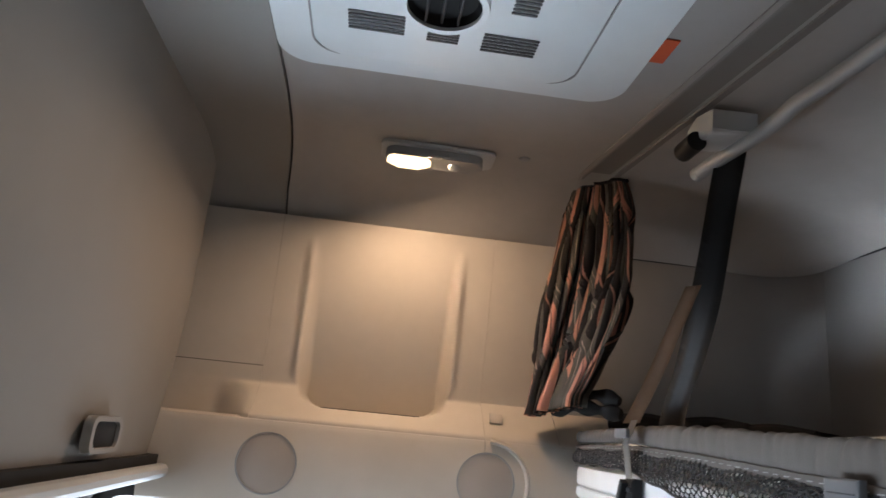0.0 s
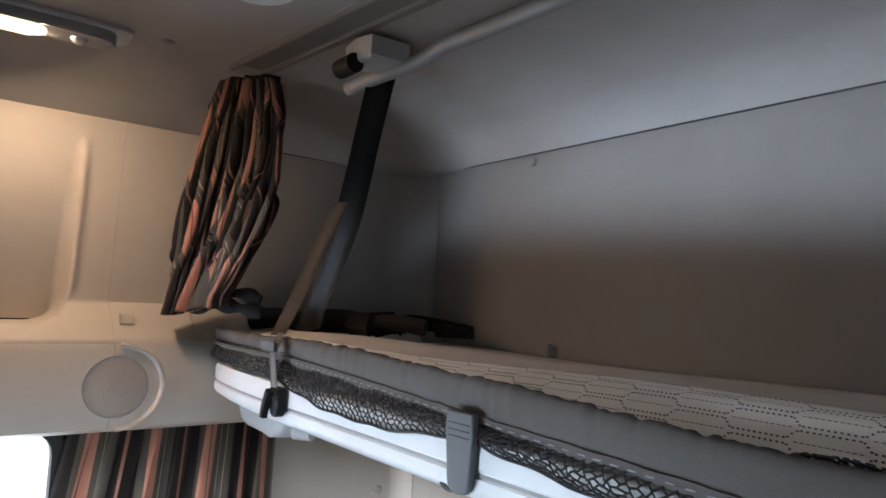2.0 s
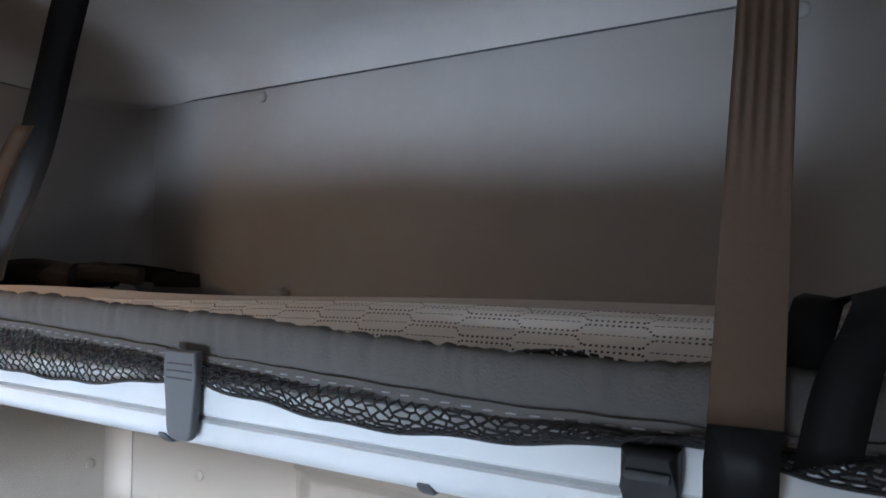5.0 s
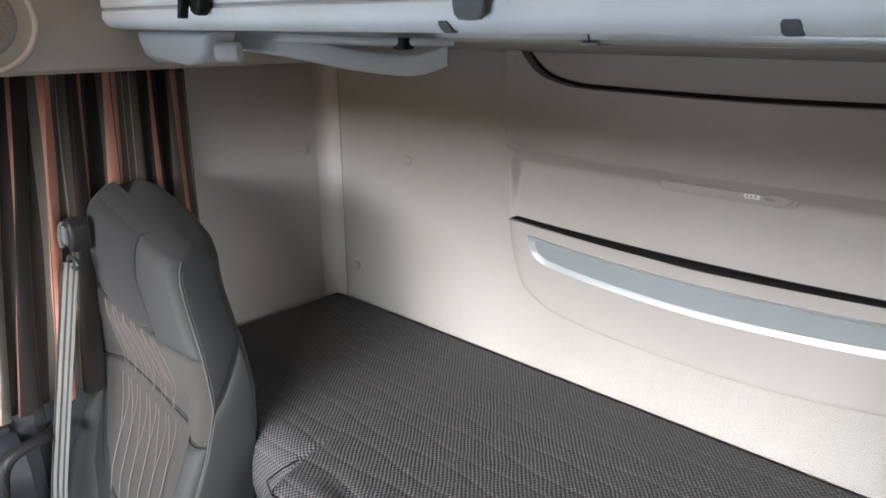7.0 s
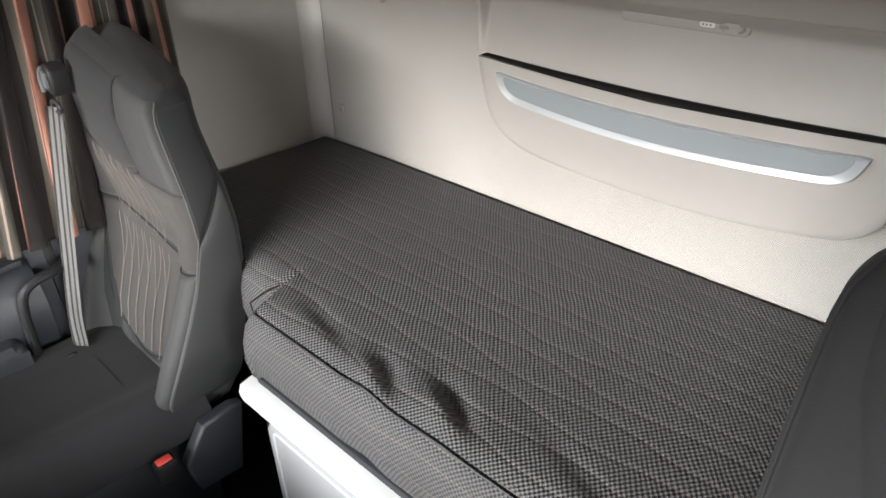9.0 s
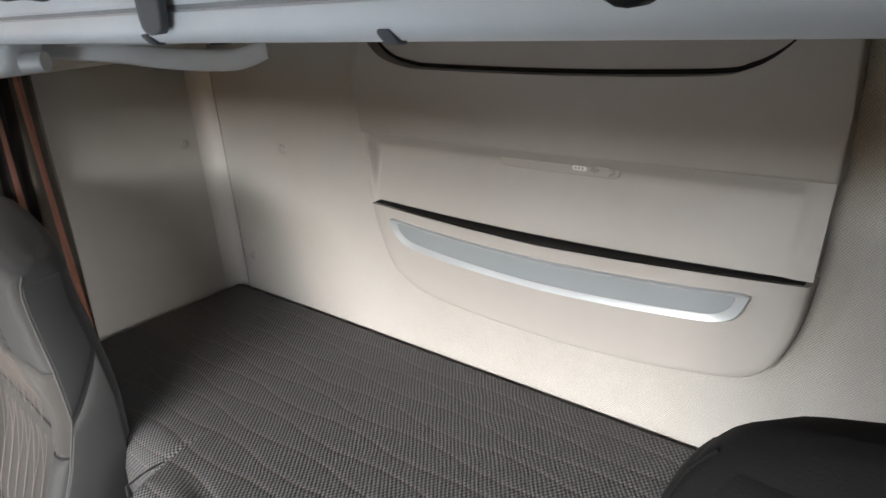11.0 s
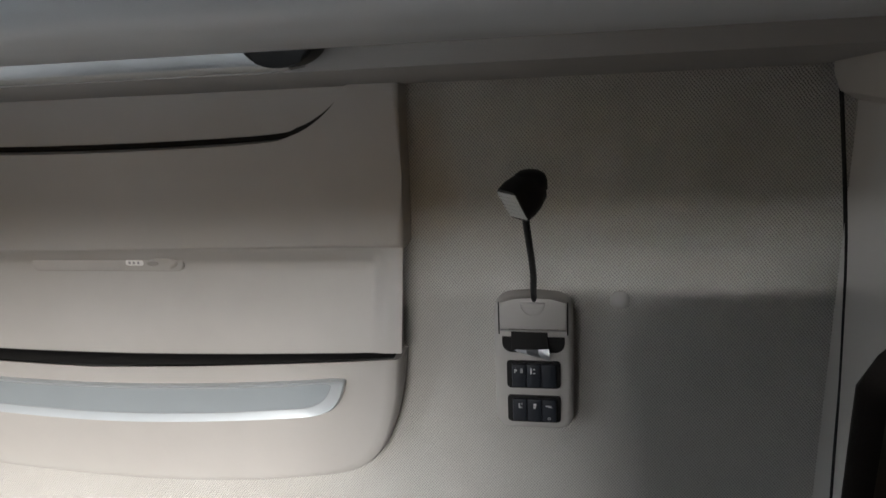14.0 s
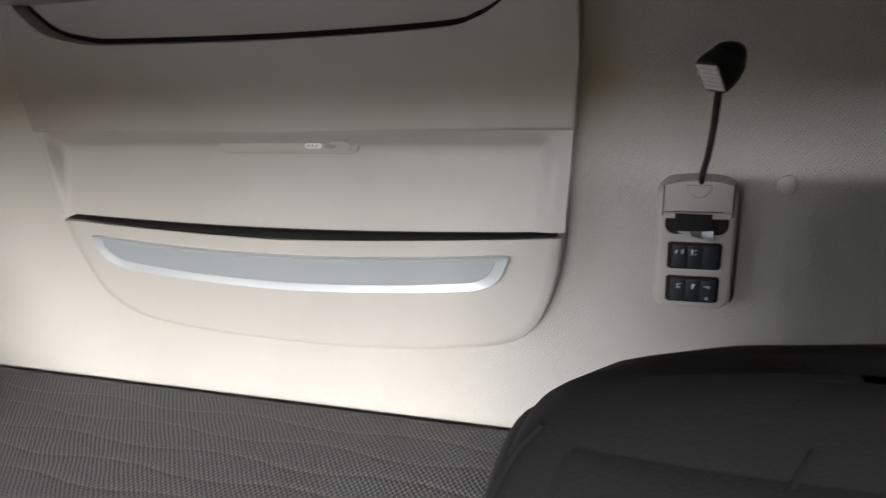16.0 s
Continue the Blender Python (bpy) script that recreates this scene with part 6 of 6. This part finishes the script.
    patch("lumbar_panel", (-0.62, -0.62, -0.62), (0.56, 0.56, 0.56), (zb, zb - 0.01, zb), (zt - 0.745, zt - 0.785, zt - 0.745), sidem, 0.003)
    patch("bolster", (0.58, 0.60, 0.66), (0.985, 0.985, 0.985), (zb,) * 3, (zt - 0.485, zt - 0.482, zt - 0.478), sidem, 0.007)
    patch("bolster", (-0.985, -0.985, -0.985), (-0.64, -0.74, -0.84), (zb,) * 3, (zt - 0.41, zt - 0.415, zt - 0.42), sidem, 0.007)
    for sg in (-1, 1):
        flank("flank_upper", sg, zt - 0.402, zt - 0.05, cloth, 0.115, 0.0)
        flank("flank_lower", sg, zs[0] + 0.03, zt - 0.407, sidem, 0.02, 0.115)
        bm = B()
        tube(bm, [front(sg * 0.998, z, 0.003) for z in np.linspace(zs[0] + 0.03, zt - 0.03, 60)], 0.0017, 6)
        part("edge_piping", bm, sidem if dark else PIPING, e)
    def seam(points, lift=0.0008):
        """A dark sewn groove along (u, depth below the top)."""
        line = [front(p.x, zt - p.y, lift) for p in smooth_line([(u, d, 0) for u, d in points], 8)]
        part("seam", tube(B(), line, 0.0017, 6), MATTEBLACK, e)
    if dark:
        seam([(-0.46, 0.020), (-0.48, 0.15), (-0.50, 0.30), (-0.50, 0.46)])
    else:
        seam([(0.45, 0.020), (0.35, 0.036), (0.29, 0.09), (0.25, 0.16), (0.33, 0.235), (0.365, 0.268), (0.31, 0.288), (0.10, 0.298), (-0.20, 0.290), (-0.50, 0.268), (-0.73, 0.240)])
        seam([(-0.87, 0.420), (-0.45, 0.432), (-0.05, 0.445), (0.40, 0.468), (0.70, 0.478), (0.985, 0.475)])
        seam([(-0.83, 0.428), (-0.73, 0.58), (-0.63, 0.74), (-0.62, 0.82)])
        seam([(0.655, 0.480), (0.59, 0.60), (0.565, 0.74), (0.565, 0.84)])
        seam([(-0.62, 0.742), (0.03, 0.780), (0.56, 0.742)])
        for k in range(6):
            for z0, z1, turn in ((zt - 0.435, zt - 0.270, 0.0), (zt - 0.740, zt - 0.460, 1.2)):
                for sgn in (-1, 1):
                    bm = B()
                    line = []
                    for q in np.linspace(0, 1, 40):
                        z = z1 + (z0 - z1) * q
                        u = -0.50 + 0.175 * k + sgn * (0.0035 + 0.060 * max(0.0, math.sin(q * (3.6 if turn else 2.6) + turn + 0.5 * (k % 2))) ** 1.6)
                        line.append(front(max(-0.66, min(0.56, u)), z - 0.03 * (u + 0.2), 0.0142 if turn else 0.0112))
                    tube(bm, line, 0.0006, 5)
                    part("stitch_line", bm, THREAD, e)
        part("belt_buckle", box(B(), 0.262, 0.296, -0.125, -0.075, 0.36, 0.415, 0.006), BLACK, e)
        part("release_button", box(B(), 0.268, 0.290, -0.118, -0.082, 0.412, 0.4195, 0.003), RED, e, "red release button")
    # cushion
    bm = B()
    rows = []
    for k in range(17):
        y = -0.80 - 0.50 * k / 16
        rr = []
        wd = 0.255 - 0.02 * (k / 16)
        for i in range(21):
            u = -1 + 2 * i / 20
            z = 0.505 + 0.022 * math.exp(-((abs(u) - 0.72) / 0.22) ** 2) + 0.02 * (k / 16) - 0.075 * (max(0, abs(u) - 0.70) / 0.30) ** 2 - 0.05 * max(0, k / 16 - 0.85) / 0.15
            rr.append(Vector((u * wd, y - o.y, z)))
        rr += [Vector((wd * 0.97, y - o.y, 0.40)), Vector((-wd * 0.97, y - o.y, 0.40))]
        rows.append(rr)
    grid(bm, rows, closed=True, caps=True)
    part("cushion", bm, SEATBLACKSHADE, e, smooth=70)
    part("cushion_insert", sheet(B(), [[Vector((u * 0.15, y - o.y, 0.5065 + 0.02 * (-y - 0.8) / 0.5)) for u in np.linspace(-1, 1, 9)] for y in np.linspace(-0.93, -1.24, 9)], 0.002), SEATBLACKSHADE, e)
    part("pedestal", box(B(), -0.20, 0.20, -0.42, 0.05, 0.0, 0.40, 0.03), DARK, e)
    s = 1 if xc < 0 else -1
    part("recliner_cover", slab(B(), [(-0.078, 0.358), (-0.060, 0.26), (0.058, 0.246), (0.095, 0.446), (0.062, 0.458), (-0.015, 0.446)], lambda u, v, w: Vector((s * (0.255 + w), u + 0.02, v)), 0.03, 0.01, 3), DARK, e)
    return e


seat("driver_seat", -0.888, False, "dark grey cloth lorry seat with grey bolsters and light stitching",
     [(0.42, 0.205, -0.885, -0.730), (0.51, 0.234, -0.900, -0.692), (0.62, 0.257, -0.859, -0.672), (0.72, 0.257, -0.810, -0.657), (0.79, 0.257, -0.780, -0.650), (0.89, 0.257, -0.750, -0.646), (1.00, 0.246, -0.746, -0.650),
      (1.10, 0.224, -0.744, -0.654), (1.19, 0.210, -0.742, -0.652), (1.235, 0.206, -0.738, -0.650), (1.265, 0.200, -0.728, -0.654), (1.284, 0.190, -0.712, -0.662), (1.294, 0.172, -0.694, -0.674)], "lorry seats")
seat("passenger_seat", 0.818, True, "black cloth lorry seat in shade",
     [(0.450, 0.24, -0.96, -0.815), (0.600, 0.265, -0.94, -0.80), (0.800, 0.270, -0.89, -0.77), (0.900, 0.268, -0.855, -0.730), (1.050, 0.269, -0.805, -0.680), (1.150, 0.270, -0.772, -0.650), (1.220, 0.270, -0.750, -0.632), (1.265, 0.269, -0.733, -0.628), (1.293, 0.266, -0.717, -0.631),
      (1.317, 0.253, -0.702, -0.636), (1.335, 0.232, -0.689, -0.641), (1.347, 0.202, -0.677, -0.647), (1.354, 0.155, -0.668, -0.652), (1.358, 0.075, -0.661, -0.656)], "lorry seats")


def seat_belt():
    o = Vector((-1.052, -0.790, 1.165))
    e = empty("seat_belt", o, "pale grey seat belt with a dark upper guide beside the seat", "seat belt")
    part("guide_housing", slab(B(), [(-0.022, -0.024), (0.016, -0.032), (0.027, -0.014), (0.026, 0.026), (0.010, 0.042), (-0.012, 0.039), (-0.021, 0.010)], lambda u, v, w: Vector((u, 0.02 - w, v + 0.02)), 0.042, 0.010, 3), BLACK, e)
    lever = smooth_line([(-0.020, -0.026, -0.004), (-0.016, -0.028, 0.022), (-0.006, -0.028, 0.046), (0.006, -0.026, 0.056)], 5)
    part("guide_lever", tube(B(), lever, [0.0055 - 0.0002 * k for k in range(len(lever))], 8), METAL, e, "chrome lever")
    part("guide_cover", slab(B(), [(-0.010, -0.012), (0.010, -0.014), (0.014, 0.022), (0.000, 0.028), (-0.010, 0.010)], lambda u, v, w: Vector((u, -0.022 - w, v + 0.02)), 0.005, 0.002), CLIPGREY, e)
    part("guide_ring", tube(B(), [Vector((0.012 + 0.028 * math.cos(a), -0.02, -0.035 + 0.012 * math.sin(a))) for a in [2 * math.pi * k / 16 for k in range(17)]], 0.005, 8), DARK, e)
    run = smooth_line([(0.006, -0.024, -0.035), (0.003, -0.058, -0.20), (0.003, -0.100, -0.40), (0.010, -0.135, -0.56), (0.030, -0.150, -0.640)], 6)
    cloth_part("webbing", belt_rows(run, 0.040, (0.75, 0.6, 0)), BELTLINED, e, 0.0016)
    part("tongue", box(B(), 0.0, 0.05, -0.195, -0.178, -0.678, -0.655, 0.004), METAL, e)
    part("tongue_grip", box(B(), -0.005, 0.045, -0.190, -0.165, -0.660, -0.643, 0.005), BLACK, e)
    return e


seat_belt()


# ---- left door ----
def cab_door(s, name):
    o = Vector((s * 1.15, -1.40, 0.0))
    e = empty(name, o, "dark grey cab door panel with a grab handle below the window", "door", kind="structure")
    def q(x, y, z):
        return Vector((s * x, y, z)) - o
    prof = [(1.19, 0.05), (1.12, 0.05), (1.10, 0.20), (1.10, 0.52), (1.075, 0.58), (1.07, 0.66), (1.10, 0.72), (1.14, 0.75), (1.19, 0.755)]
    part("panel", grid(B(), [[q(x, y, z) for x, z in prof] for y in (-1.85, -1.4, -0.965)], closed=True, caps=True), DARK, e)
    part("armrest", slab(B(), rounded(-1.75, -1.05, 0.50, 0.60, 0.03), lambda u, v, w: q(1.10 - w, u, v), 0.07, 0.02, 3), DARK, e)
    part("cloth_insert", slab(B(), rounded(-1.60, -1.03, 0.25, 0.46, 0.03), lambda u, v, w: q(1.10 - w, u, v), 0.008, 0.004, 2), SEATMID, e)
    part("handle", tube(B(), smooth_line([q(1.12, -0.88, 0.725), q(1.07, -0.92, 0.732), q(1.06, -0.985, 0.726), q(1.06, -1.018, 0.69), q(1.06, -1.030, 0.585), q(1.065, -1.031, 0.42)], 6), 0.013, 10), BLACK, e)
    part("pillar_trim", box(B(), *sorted((s * 1.13 - o.x, s * 1.19 - o.x)), -0.965 - o.y, -0.60 - o.y, 0.0, 1.52, 0.006), DARK, e)
    part("belt_slot", box(B(), *sorted((s * 1.122 - o.x, s * 1.13 - o.x)), -0.925 - o.y, -0.90 - o.y, 0.1, 0.95, 0.003), BLACK, e)
    part("sill", box(B(), *sorted((s * 1.10 - o.x, s * 1.19 - o.x)), -1.86 - o.y, -0.98 - o.y, 0.755, 0.775, 0.006), DARK, e)
    part("window_frame", ring(B(), rounded(-1.86, -0.975, 0.775, 1.545, 0.07), rounded(-1.83, -1.005, 0.80, 1.52, 0.06), lambda u, v, w: q(1.19 - w, u, v), 0.03), BLACK, e)
    return e


cab_door(-1, "door_left")
cab_door(1, "door_right")
